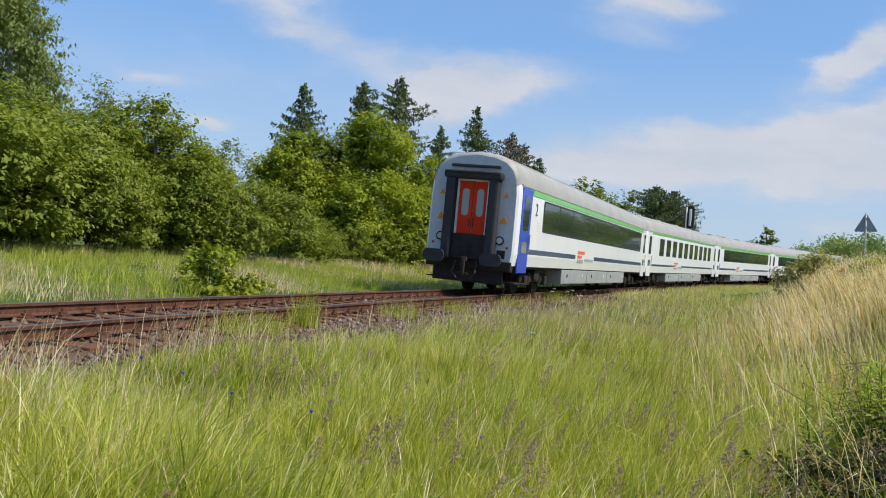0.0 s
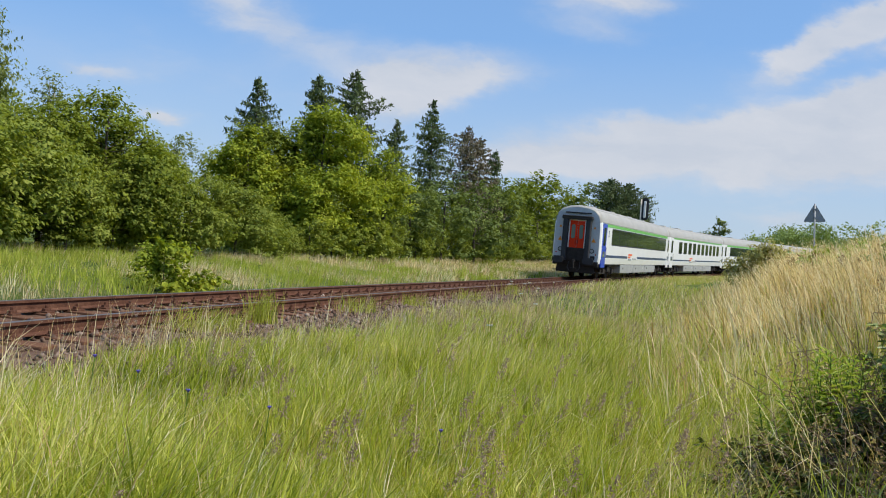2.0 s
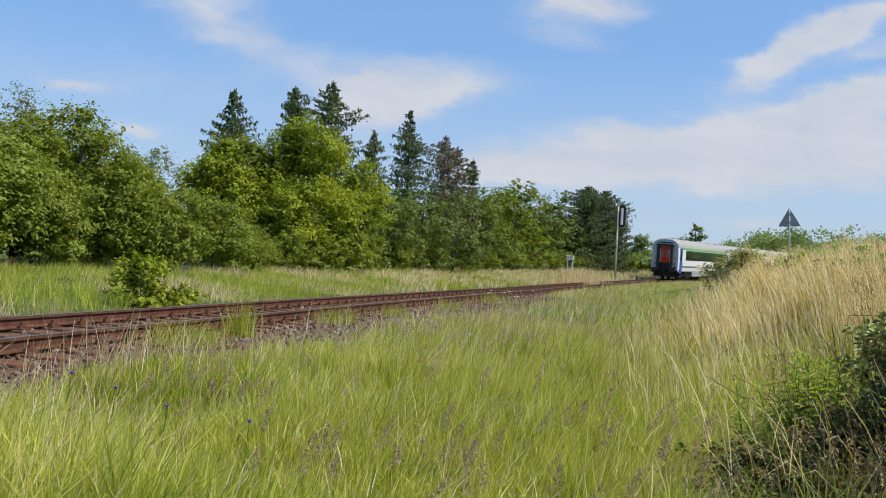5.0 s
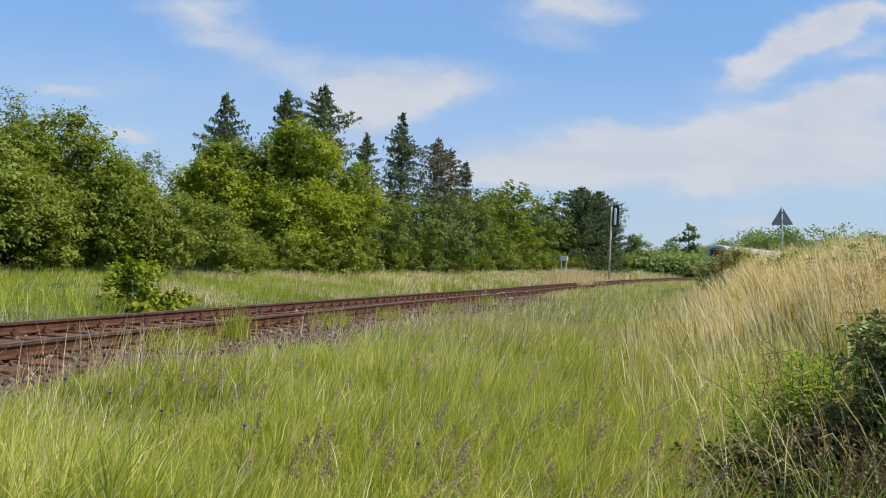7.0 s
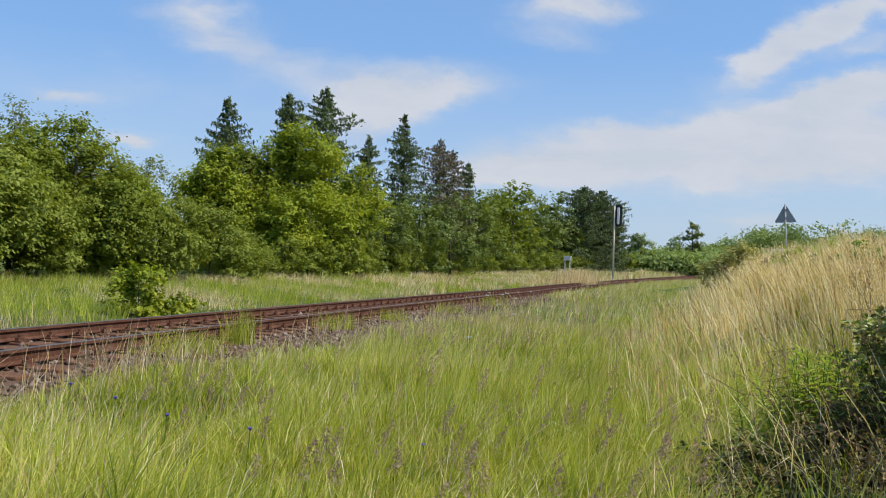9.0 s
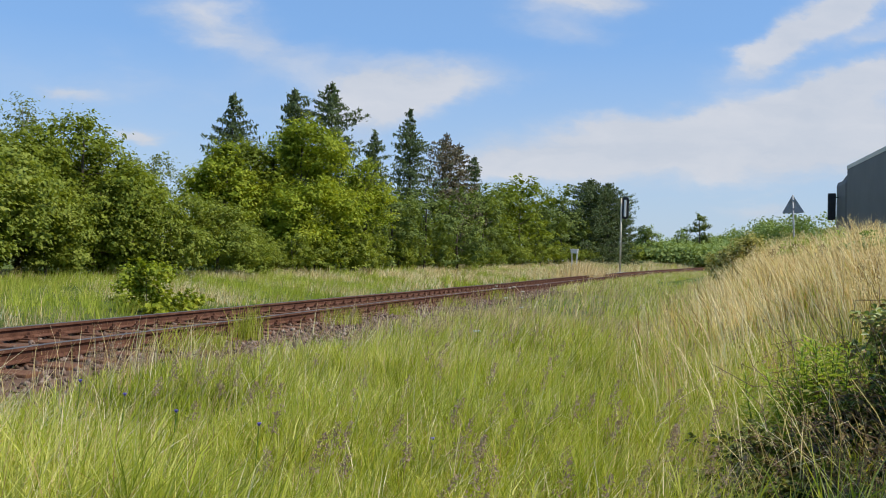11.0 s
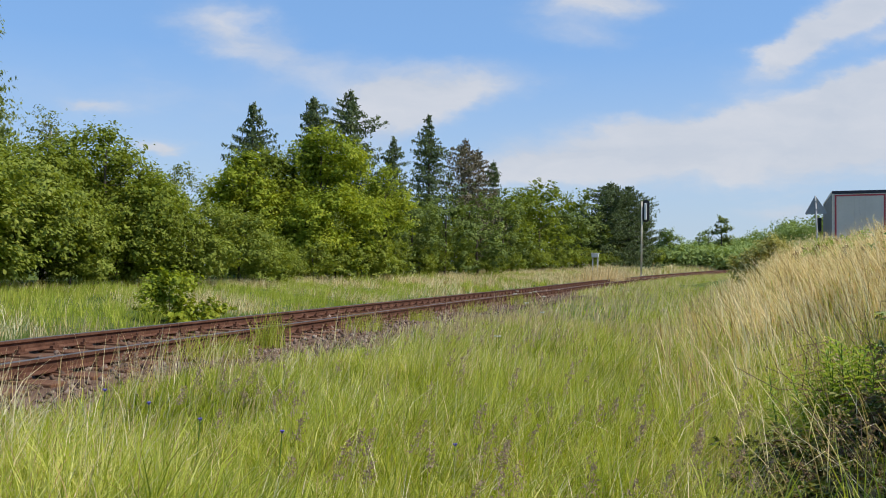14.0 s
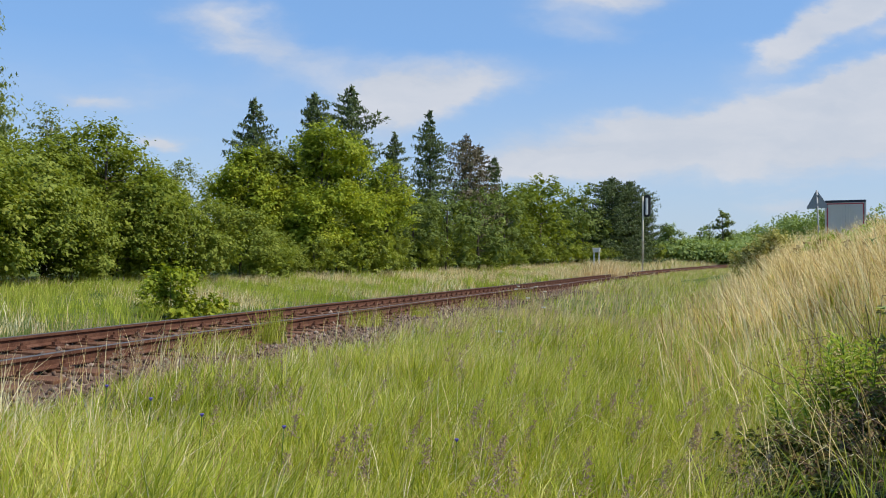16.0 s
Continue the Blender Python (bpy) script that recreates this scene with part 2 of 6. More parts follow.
M = dict(
    soil=ground_material(),
    # blade highlights and shaded gaps are put into the lightest and darkest tones
    meadow=leafy("meadow_blades", [(0.113, 0.16, 0.0207), (0.329, 0.385, 0.0395), (0.498, 0.526, 0.0705), (0.733, 0.714, 0.244)], 0.45, 0.6, 0.45, 0.6, 0.35),
    bank=leafy("bank_blades", [(0.17, 0.24, 0.03), (0.33, 0.41, 0.055), (0.52, 0.55, 0.10), (0.74, 0.68, 0.28)], 0.4, 0.3),
    # the first, darkest tone puts brownish shadow between the stalks into the colour
    straw=leafy("straw_blades", [(0.26, 0.17, 0.07), (0.60, 0.44, 0.22), (0.86, 0.70, 0.42), (0.95, 0.86, 0.62)], 0.35, 0.5, 0.6, 0.85),
    russet=leafy("russet_blades", [(0.42, 0.29, 0.18), (0.58, 0.44, 0.28), (0.74, 0.62, 0.38), (0.54, 0.53, 0.18)], 0.3, 0.6),
    seed=leafy("seed_heads", [(0.26, 0.18, 0.16), (0.38, 0.28, 0.24), (0.52, 0.41, 0.32)], 0.45, 0.6),
    dock=leafy("dock_seeds", [(0.12, 0.07, 0.035), (0.21, 0.13, 0.065), (0.33, 0.23, 0.12)], 0.2, 0.8),
    withered=leafy("withered_leaves", [(0.16, 0.09, 0.045), (0.30, 0.20, 0.10), (0.36, 0.34, 0.12), (0.55, 0.42, 0.24)], 0.3, 1.2),
    # darker green for thicket trees, the shade among them put into the colour
    shadewood=leafy("shade_toned_leaves", [(0.07, 0.105, 0.03), (0.125, 0.175, 0.045), (0.19, 0.245, 0.065), (0.27, 0.32, 0.09)], 0.35, 0.25),
    hedge=leafy("hedge_leaves", [(0.10, 0.135, 0.025), (0.19, 0.245, 0.04), (0.28, 0.33, 0.06), (0.40, 0.42, 0.095)], 0.42, 0.25),
    maple=leafy("maple_leaves", [(0.114, 0.167, 0.0194), (0.22, 0.29, 0.0282), (0.352, 0.405, 0.0396), (0.51, 0.51, 0.0792)], 0.42, 0.22),
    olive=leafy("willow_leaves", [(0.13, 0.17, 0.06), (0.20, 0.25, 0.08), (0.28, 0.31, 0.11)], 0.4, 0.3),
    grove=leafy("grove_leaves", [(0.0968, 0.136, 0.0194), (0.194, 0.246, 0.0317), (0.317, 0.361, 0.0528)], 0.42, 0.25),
    needle=leafy("spruce_needles", [(0.06, 0.09, 0.045), (0.10, 0.14, 0.06), (0.16, 0.20, 0.085)], 0.25, 0.5),
    deadneedle=leafy("dry_spruce_needles", [(0.10, 0.08, 0.06), (0.17, 0.14, 0.095), (0.13, 0.15, 0.07)], 0.15, 0.6),
    weed=leafy("weed_leaves", [(0.05, 0.12, 0.025), (0.10, 0.20, 0.035), (0.17, 0.29, 0.05), (0.26, 0.37, 0.08)], 0.4, 0.8, 0.4),
    # dark green leaves, darkened further to paint in the shade deep inside the brambles
    bramble=leafy("bramble_leaves", [(0.03, 0.055, 0.014), (0.065, 0.11, 0.022), (0.13, 0.085, 0.04), (0.12, 0.17, 0.035), (0.28, 0.28, 0.09)], 0.3, 2.2, 0.4, 0.8),
    highbramble=leafy("pale_bramble_leaves", [(0.07, 0.13, 0.025), (0.14, 0.22, 0.05), (0.20, 0.15, 0.07), (0.30, 0.38, 0.13), (0.45, 0.50, 0.22)], 0.35, 2.2, 0.4, 0.8, 0.3),
    bankbush=leafy("bank_bush_leaves", [(0.22, 0.19, 0.07), (0.34, 0.33, 0.10), (0.48, 0.45, 0.17)], 0.4, 1.5, 0.6, 0.7),
    sapling=leafy("sapling_leaves", [(0.20, 0.30, 0.04), (0.33, 0.43, 0.07), (0.52, 0.58, 0.14)], 0.45, 1.5, 0.4),
    # far foliage is paler, with distance haze put into its tones
    farwood=leafy("far_leaves", [(0.15, 0.215, 0.07), (0.215, 0.29, 0.09), (0.30, 0.375, 0.12)], 0.35, 0.1),
    yarrow=surface("yarrow_white", [(0.6, 0.6, 0.52), (0.8, 0.8, 0.74)], 0.8),
    cornflower=surface("blue_petals", [(0.08, 0.06, 0.35), (0.16, 0.13, 0.5)], 0.7),
    cane=surface("dead_cane", [(0.11, 0.065, 0.04), (0.24, 0.16, 0.10)], 0.8, grain=40),
    bark=surface("bark", [(0.05, 0.04, 0.03), (0.11, 0.09, 0.07)], 0.9, grain=22, bump=0.6),
    birch=surface("birch_bark", [(0.12, 0.11, 0.10), (0.5, 0.48, 0.44)], 0.8, grain=7, bump=0.3),
    ballast=surface("ballast_stone", [(0.07, 0.04, 0.028), (0.13, 0.08, 0.056), (0.21, 0.145, 0.105)], 0.95, grain=18, stain=6, bump=0.8, spec=0.1),
    stone=pebbles(),
    rust=surface("rusty_steel", [(0.05, 0.022, 0.014), (0.11, 0.05, 0.032), (0.18, 0.095, 0.062)], 0.9, 0.0, 40, 4, 0.4, spec=0.15),
    railtop=surface("worn_rail_head", [(0.10, 0.085, 0.075), (0.20, 0.185, 0.175)], 0.5, 0.6, 60, 5, 0.05),
    sleeper=surface("old_sleeper_wood", [(0.10, 0.048, 0.028), (0.19, 0.10, 0.062)], 0.95, grain=25, stain=3, bump=0.7, spec=0.08),
    roofgrey=surface("coach_roof_grey", [(0.29, 0.28, 0.255), (0.40, 0.39, 0.355)], 0.5, 0.0, 12, 0.8, 0.05),
    endgrey=surface("coach_end_grey", [(0.42, 0.44, 0.47), (0.54, 0.56, 0.59)], 0.5, 0.0, 10, 1.0, 0.04),
    white=surface("coach_white", [(0.74, 0.75, 0.76), (0.84, 0.84, 0.84)], 0.32, 0.0, 8, 0.7, 0.02, coat=0.3),
    green=surface("coach_green_stripe", [(0.14, 0.46, 0.08), (0.2, 0.56, 0.12)], 0.35, coat=0.3),
    navy=surface("coach_navy_stripe", [(0.03, 0.05, 0.11), (0.045, 0.07, 0.15)], 0.35, coat=0.3),
    bluedoor=surface("coach_blue_door", [(0.012, 0.05, 0.42), (0.02, 0.07, 0.52)], 0.35, coat=0.3),
    reddoor=surface("coach_red_door", [(0.66, 0.035, 0.008), (0.78, 0.05, 0.012)], 0.65, spec=0.15),
    rubber=surface("gangway_rubber", [(0.018, 0.019, 0.022), (0.045, 0.046, 0.052)], 0.7, bump=0.2),
    under=surface("underframe_dirt", [(0.014, 0.012, 0.011), (0.045, 0.038, 0.034)], 0.85, 0.2, 20, 3, 0.3),
    skirt=surface("skirt_grey", [(0.26, 0.27, 0.27), (0.38, 0.39, 0.39)], 0.5, stain=2),
    orange=surface("orange_mark", [(0.7, 0.24, 0.02), (0.8, 0.3, 0.03)], 0.5),
    redlamp=surface("lamp_red", [(0.4, 0.02, 0.02), (0.5, 0.03, 0.03)], 0.2, coat=0.5),
    lampglass=surface("lamp_glass", [(0.35, 0.35, 0.37), (0.5, 0.5, 0.52)], 0.15, coat=0.5),
    redink=surface("red_lettering", [(0.7, 0.12, 0.04), (0.75, 0.16, 0.06)], 0.5),
    ink=surface("dark_lettering", [(0.03, 0.04, 0.09), (0.05, 0.06, 0.12)], 0.5),
    pane=glass_dark("coach_window_glass", (0.02, 0.028, 0.024)),
    doorpane=glass_dark("door_glass", (0.16, 0.2, 0.19)),
    loco=surface("loco_dark_green", [(0.03, 0.04, 0.035), (0.06, 0.075, 0.06)], 0.5),
    galv=surface("galvanised_steel", [(0.22, 0.23, 0.25), (0.36, 0.37, 0.39)], 0.45, 0.7, 30, 4, 0.05),
    signpost=surface("dull_zinc", [(0.26, 0.27, 0.28), (0.38, 0.39, 0.40)], 0.6),
    signback=surface("sign_back_grey", [(0.24, 0.25, 0.26), (0.33, 0.34, 0.35)], 0.5, 0.3, 20, 3, 0.05),
    mast=surface("mast_weathered_paint", [(0.30, 0.22, 0.13), (0.62, 0.57, 0.46), (0.72, 0.69, 0.6)], 0.8, 0.1, 15, 2, 0.2),
    black=surface("black_enamel", [(0.012, 0.012, 0.013), (0.03, 0.03, 0.032)], 0.5),
    tarp=surface("grey_tarpaulin", [(0.10, 0.10, 0.094), (0.145, 0.142, 0.134)], 0.6, 0.0, 9, 0.8, 0.08),
    boxdoor=surface("trailer_door_grey", [(0.62, 0.55, 0.45), (0.70, 0.62, 0.52)], 0.5, 0.0, 9, 0.8, 0.04),
    navytrim=surface("trailer_dark_trim", [(0.02, 0.022, 0.035), (0.035, 0.04, 0.055)], 0.5),
    redtape=surface("red_reflective_tape", [(0.4, 0.04, 0.05), (0.55, 0.07, 0.08)], 0.4),
    cabwhite=surface("cab_white", [(0.7, 0.7, 0.7), (0.8, 0.8, 0.8)], 0.35, coat=0.4),
    asphalt=surface("asphalt", [(0.04, 0.04, 0.042), (0.065, 0.065, 0.066)], 0.9, grain=60, bump=0.4),
    cabinet=surface("cabinet_pale_paint", [(0.6, 0.6, 0.58), (0.75, 0.75, 0.73)], 0.6),
)


# ---- mesh helpers ----
def mesh_of(name, bm, material):
    me = bpy.data.meshes.new(name)
    bm.to_mesh(me)
    bm.free()
    for mt in (material if isinstance(material, (list, tuple)) else [material]):
        me.materials.append(mt)
    return me


def part(name, bm, material, parent=None, label=""):
    ob = new(name, mesh_of(name, bm, material))
    ob.parent = parent
    return tagged(ob, label) if label else ob


def thing(name, label, category, group="", kind=""):
    return tagged(new(name), label, category, group, kind)


def box(bm, x0, x1, y0, y1, z0, z1, bevel=0.0):
    r = bmesh.ops.create_cube(bm, size=1, matrix=Matrix.Translation(((x0 + x1) / 2, (y0 + y1) / 2, (z0 + z1) / 2)) @
                              Matrix.Diagonal((x1 - x0, y1 - y0, z1 - z0, 1)))
    if bevel:
        edges = list({e for v in r["verts"] for e in v.link_edges})
        bmesh.ops.bevel(bm, geom=edges, offset=bevel, segments=2, affect="EDGES", profile=0.6)
    return bm


def boxed(*a, bevel=0.0):
    return box(bmesh.new(), *a, bevel=bevel)


def rod(bm, a, b, r0, r1=None, sides=10):
    a, b = Vector(a), Vector(b)
    q = (b - a).to_track_quat("Z", "Y").to_matrix().to_4x4()
    bmesh.ops.create_cone(bm, cap_ends=True, segments=sides, radius1=r0, radius2=r0 if r1 is None else r1,
                          depth=(b - a).length, matrix=Matrix.Translation((a + b) / 2) @ q)
    return bm


def smooth(ob):
    for p in ob.data.polygons:
        p.use_smooth = True
    return ob


def poly_mesh(name, verts, sizes, corners, material):
    """A mesh from arrays: vertices, the number of corners of each face, and the corners one after another."""
    me = bpy.data.meshes.new(name)
    sizes, corners = np.asarray(sizes, np.int32), np.asarray(corners, np.int32)
    me.vertices.add(len(verts)), me.loops.add(len(corners)), me.polygons.add(len(sizes))
    me.vertices.foreach_set("co", np.asarray(verts, np.float32).ravel())
    me.loops.foreach_set("vertex_index", corners)
    starts = np.concatenate([[0], np.cumsum(sizes)[:-1]]).astype(np.int32)
    me.polygons.foreach_set("loop_start", starts)
    me.update(calc_edges=True)
    me.materials.append(material)
    return me


def unit(v):
    return v / np.maximum(np.linalg.norm(v, axis=1, keepdims=True), 1e-6)


def leaves(name, centres, normals, length, width, rng, material, droop=0.25):
    """Leaf by leaf, a folded rhomb of four corners each."""
    n = len(centres)
    rnd = unit(rng.normal(size=(n, 3)))
    nor = unit(normals + 0.6 * rnd)
    side = unit(np.cross(nor, unit(rng.normal(size=(n, 3)))))
    along = np.cross(side, nor)
    along[:, 2] -= droop
    length, width = np.asarray(length).reshape(-1, 1), np.asarray(width).reshape(-1, 1)
    p = np.stack([centres - along * length / 2, centres + side * width / 2 + nor * width * 0.15,
                  centres + along * length / 2, centres - side * width / 2 + nor * width * 0.15], 1)
    idx = np.arange(4 * n).reshape(n, 4)
    return poly_mesh(name, p.reshape(-1, 3), np.full(n, 4), idx.ravel(), material)


def blades(name, roots, heights, widths, lean, rng, material, bends=2):
    """Grass: every blade a tapered strip that bends over."""
    n = len(roots)
    ang = rng.uniform(0, 2 * np.pi, n)
    side = np.stack([np.cos(ang), np.sin(ang), np.zeros(n)], 1)
    lean = np.asarray(lean)
    rows, h, w = [], heights.reshape(-1, 1), widths.reshape(-1, 1)
    for i in range(bends):
        f = i / bends
        c = roots + np.concatenate([lean * h * f ** 1.8, h * f], 1)
        rows += [c - side * w * (1 - 0.55 * f) / 2, c + side * w * (1 - 0.55 * f) / 2]
    tip = roots + np.concatenate([lean * h, h * (1 - 0.35 * (lean ** 2).sum(1, keepdims=True))], 1)
    v = np.stack(rows + [tip], 1)
    k = 2 * bends + 1
    base = (np.arange(n) * k).reshape(-1, 1)
    quads = [np.array([2 * i, 2 * i + 1, 2 * i + 3, 2 * i + 2]) for i in range(bends - 1)]
    face = np.concatenate(quads + [np.array([k - 3, k - 2, k - 1])])
    sizes = np.tile(np.array([4] * (bends - 1) + [3]), n)
    return poly_mesh(name, v.reshape(-1, 3), sizes, (base + face).ravel(), material)


# ---- the line of the track: a right-hand curve ----
P0, HEAD0, CURVE = (0.78, 26.14), 0.32587, 0.0029409
RADIUS = 1 / CURVE
CENTRE = (P0[0] + RADIUS * math.cos(HEAD0), P0[1] - RADIUS * math.sin(HEAD0))
CANT = 0.04


def rail_z(s):
    """Height of the outer rail's head."""
    return np.interp(s, [-90, -17, -11, 2, 16, 26, 40, 60, 90, 115, 150], [0.63, 0.605, 0.58, 0.545, 0.55, 0.63, 0.76, 1.0, 1.44, 1.78, 2.0])


def at_track(s, off=0.0, z=None):
    h = HEAD0 + CURVE * s
    r = RADIUS - off
    return Vector((CENTRE[0] - r * math.cos(h), CENTRE[1] + r * math.sin(h), float(rail_z(s)) if z is None else z))


def to_track(x, y):
    vx, vy = np.asarray(x) - CENTRE[0], np.asarray(y) - CENTRE[1]
    return (np.arctan2(vy, -vx) - HEAD0) / CURVE, RADIUS - np.hypot(vx, vy)


def road_z(s):
    return np.interp(s, [-120, -40, 10, 27, 44, 90], [0.2, 0.45, 1.3, 1.72, 2.05, 2.6])


def crest_z(s):
    return np.interp(s, [-60, -20, -6, 6, 40, 120], [0.6, 0.88, 1.34, 1.50, 1.46, 1.5])


def ground_z(x, y, lumps=True):
    x, y = np.asarray(x, float), np.asarray(y, float)
    s, off = to_track(x, y)
    s = np.clip(s, -150, 160)
    rise = rail_z(s) - 0.56
    left = np.interp(off, [-200, -60, -14, -9, -5, -3, -2.2, 0], [0.9, 0.95, 0.95, 0.80, 0.5, 0.36, 0.26, 0.2]) + rise
    low = np.interp(off, [0, 1.2, 2.4, 3.4, 5, 7], [0.2, 0.22, 0.31, 0.2, 0.06, 0.0]) + rise * np.interp(off, [0, 8], [1, 0.6])
    up = np.interp(off, [7.2, 8.4, 9.6, 10.8, 12.2], [0, 0.35, 0.78, 1.0, 1.0])
    right = low * (1 - up) + crest_z(s) * up
    road = np.interp(off, [11.6, 12.9], [0, 1])
    right = right * (1 - road) + (road_z(s) - 0.06) * road
    z = np.where(off < 0, left, right)
    d = np.hypot(x, y)
    far = np.clip((d - 130) / 120, 0, 1)
    z = z * (1 - far) + 1.1 * far
    if lumps:
        z = z + 0.05 * np.sin(x * 1.7 + 2 * np.sin(y * 0.9)) * np.sin(y * 1.3 + x * 0.4) * np.clip((np.abs(off) - 2.6) / 1.5, 0, 1)
    return z


def axis(lo, hi, step, far, growth):
    a = list(np.arange(lo, hi + step / 2, step))
    d = step
    while a[-1] < far:
        d *= growth
        a.append(a[-1] + d)
    d = step
    while a[0] > -far:
        d *= growth
        a.insert(0, a[0] - d)
    return np.array(a)


def make_ground():
    gx, gy = axis(-22, 34, 0.4, 3500, 1.18), axis(-3, 75, 0.45, 3500, 1.18)
    X, Y = np.meshgrid(gx, gy)
    Z = ground_z(X, Y)
    nx, ny = len(gx), len(gy)
    i = (np.arange(ny - 1)[:, None] * nx + np.arange(nx - 1)[None, :]).ravel()
    f = np.stack([i, i + 1, i + 1 + nx, i + nx], 1)
    me = poly_mesh("ground", np.stack([X, Y, Z], -1).reshape(-1, 3), np.full(len(f), 4), f.ravel(), M["soil"])
    ob = tagged(new("ground", me), "grassy ground with a low bank beside the railway", "ground", kind="structure")
    return smooth(ob)


ground = make_ground()


def strip(name, s0, s1, step, section, material, parent=None, closed=False):
    """A section (offset, height over the canted rail plane) drawn along the track."""
    stations = np.arange(s0, s1 + step / 2, step)
    verts, k = [], len(section)
    for s in stations:
        for off, dz in section:
            verts.append(at_track(s, off, rail_z(s) + dz - CANT * (off + 0.75) / 1.5))
    faces = []
    for a in range(len(stations) - 1):
        for b in range(k if closed else k - 1):
            c = (b + 1) % k
            faces.append((a * k + b, (a + 1) * k + b, (a + 1) * k + c, a * k + c))
    if closed:
        faces += [tuple(range(k)), tuple(range((len(stations) - 1) * k, len(stations) * k))[::-1]]
    me = bpy.data.meshes.new(name)
    me.from_pydata(verts, [], faces)
    me.materials.append(material)
    ob = new(name, me)
    ob.parent = parent
    return ob


def rail_section(c):
    half = [(0.036, 0.0), (0.036, -0.032), (0.010, -0.048), (0.008, -0.118), (0.062, -0.138), (0.062, -0.150)]
    right = [(c + x, z) for x, z in half]
    return [(c - x, z) for x, z in half[::-1]] + right


def make_track():
    track = thing("railway_track", "rusty single railway track on stony ballast, overgrown edges", "railway track", kind="structure")
    bed = strip("ballast_bed", -70, 260, 1.0, [(-3.1, -0.32), (-2.5, -0.27), (-1.7, -0.205), (-0.9, -0.19), (0, -0.195), (0.9, -0.19),
                                             (1.7, -0.205), (2.6, -0.23), (3.1, -0.5)], M["ballast"], track)
    for c in (-0.75, 0.75):
        r = strip("rail", -70, 260, 1.0, rail_section(c), M["rust"], track, closed=True)
        strip("running_surface", -70, 260, 1.0, [(c - 0.033, 0.0005), (c - 0.03, 0.003), (c + 0.03, 0.003), (c + 0.033, 0.0005)], M["railtop"], r)
    return track


def make_sleepers(track):
    """Old timber sleepers with ribbed plates and bolts under both rails."""
    rng = np.random.default_rng(2)
    wood = mesh_of("sleeper", boxed(-1.3, 1.3, -0.13, 0.13, -0.16, 0.0, bevel=0.015), M["sleeper"])
    bm = boxed(-0.17, 0.17, -0.08, 0.08, 0.0, 0.02)
    for x in (-0.10, 0.10):
        box(bm, x - 0.025, x + 0.025, -0.055, 0.055, 0.02, 0.055)
        rod(bm, (x, 0, 0.05), (x, 0, 0.095), 0.02, 0.02, 6)
    clip = mesh_of("fastening", bm, M["rust"])
    s = -26.0
    while s < 90:
        h = HEAD0 + CURVE * s
        m = Matrix.Translation(at_track(s, 0, float(rail_z(s)) - CANT / 2 - 0.162)) @ pose(0, 0, 0, 0, math.degrees(CANT / 1.5), -math.degrees(h) + rng.normal() * 0.7)
        ob = new("sleeper", wood)
        ob.parent, ob.matrix_basis = track, m
        if s < 45:
            for x in (-0.75, 0.75):
                c = new("fastening", clip)
                c.parent, c.matrix_basis = ob, pose(x, 0, 0.001)
        s += 0.62
    return track


def make_stones():
    """Loose ballast, stone by stone, on the bed and its shoulder."""
    rng = np.random.default_rng(4)
    n = 9000
    s = -26 + 46 * rng.random(n) ** 1.25
    off = np.where(rng.random(n) < 0.72, rng.normal(1.95, 0.55, n), rng.uniform(-1.6, 1.4, n))
    h0 = HEAD0 + CURVE * s
    x, y = CENTRE[0] - (RADIUS - off) * np.cos(h0), CENTRE[1] + (RADIUS - off) * np.sin(h0)
    bed = np.interp(off, [-1.7, -0.9, 0, 0.9, 1.7, 2.6, 3.1], [-0.205, -0.19, -0.195, -0.19, -0.205, -0.23, -0.5])
    z = np.maximum(rail_z(s) + bed - CANT * (off + 0.75) / 1.5, ground_z(x, y))
    r = rng.uniform(0.018, 0.05, n)
    shape = np.array([(1, 0, 0), (0, 1, 0), (-1, 0, 0), (0, -1, 0), (0, 0, 1), (0, 0, -1)], float)
    v = shape[None] * (r[:, None] * rng.uniform(0.6, 1.3, (n, 6)))[:, :, None] + rng.normal(0, 0.25, (n, 6, 3)) * r[:, None, None]
    v += np.stack([x, y, z + r * 0.25], 1)[:, None]
    tri = np.array([(0, 1, 4), (1, 2, 4), (2, 3, 4), (3, 0, 4), (1, 0, 5), (2, 1, 5), (3, 2, 5), (0, 3, 5)])
    f = (np.arange(n) * 6)[:, None, None] + tri[None]
    me = poly_mesh("ballast_stones", v.reshape(-1, 3), np.full(8 * n, 3), f.ravel(), M["stone"])
    tagged(new("ballast_stones", me), "loose reddish-grey ballast stones beside the rails", "stones", kind="stuff")


track = make_track()
make_stones()


# ---- coaches ----
HALF, LEN = 1.41, 26.1
SIDE = [(1.36, 0.92), (1.41, 1.25), (1.41, 2.2), (1.40, 3.05), (1.37, 3.32)]
ROOF = [(1.37, 3.32), (1.34, 3.52), (1.22, 3.79), (0.98, 4.01), (0.6, 4.15), (0.0, 4.22)]


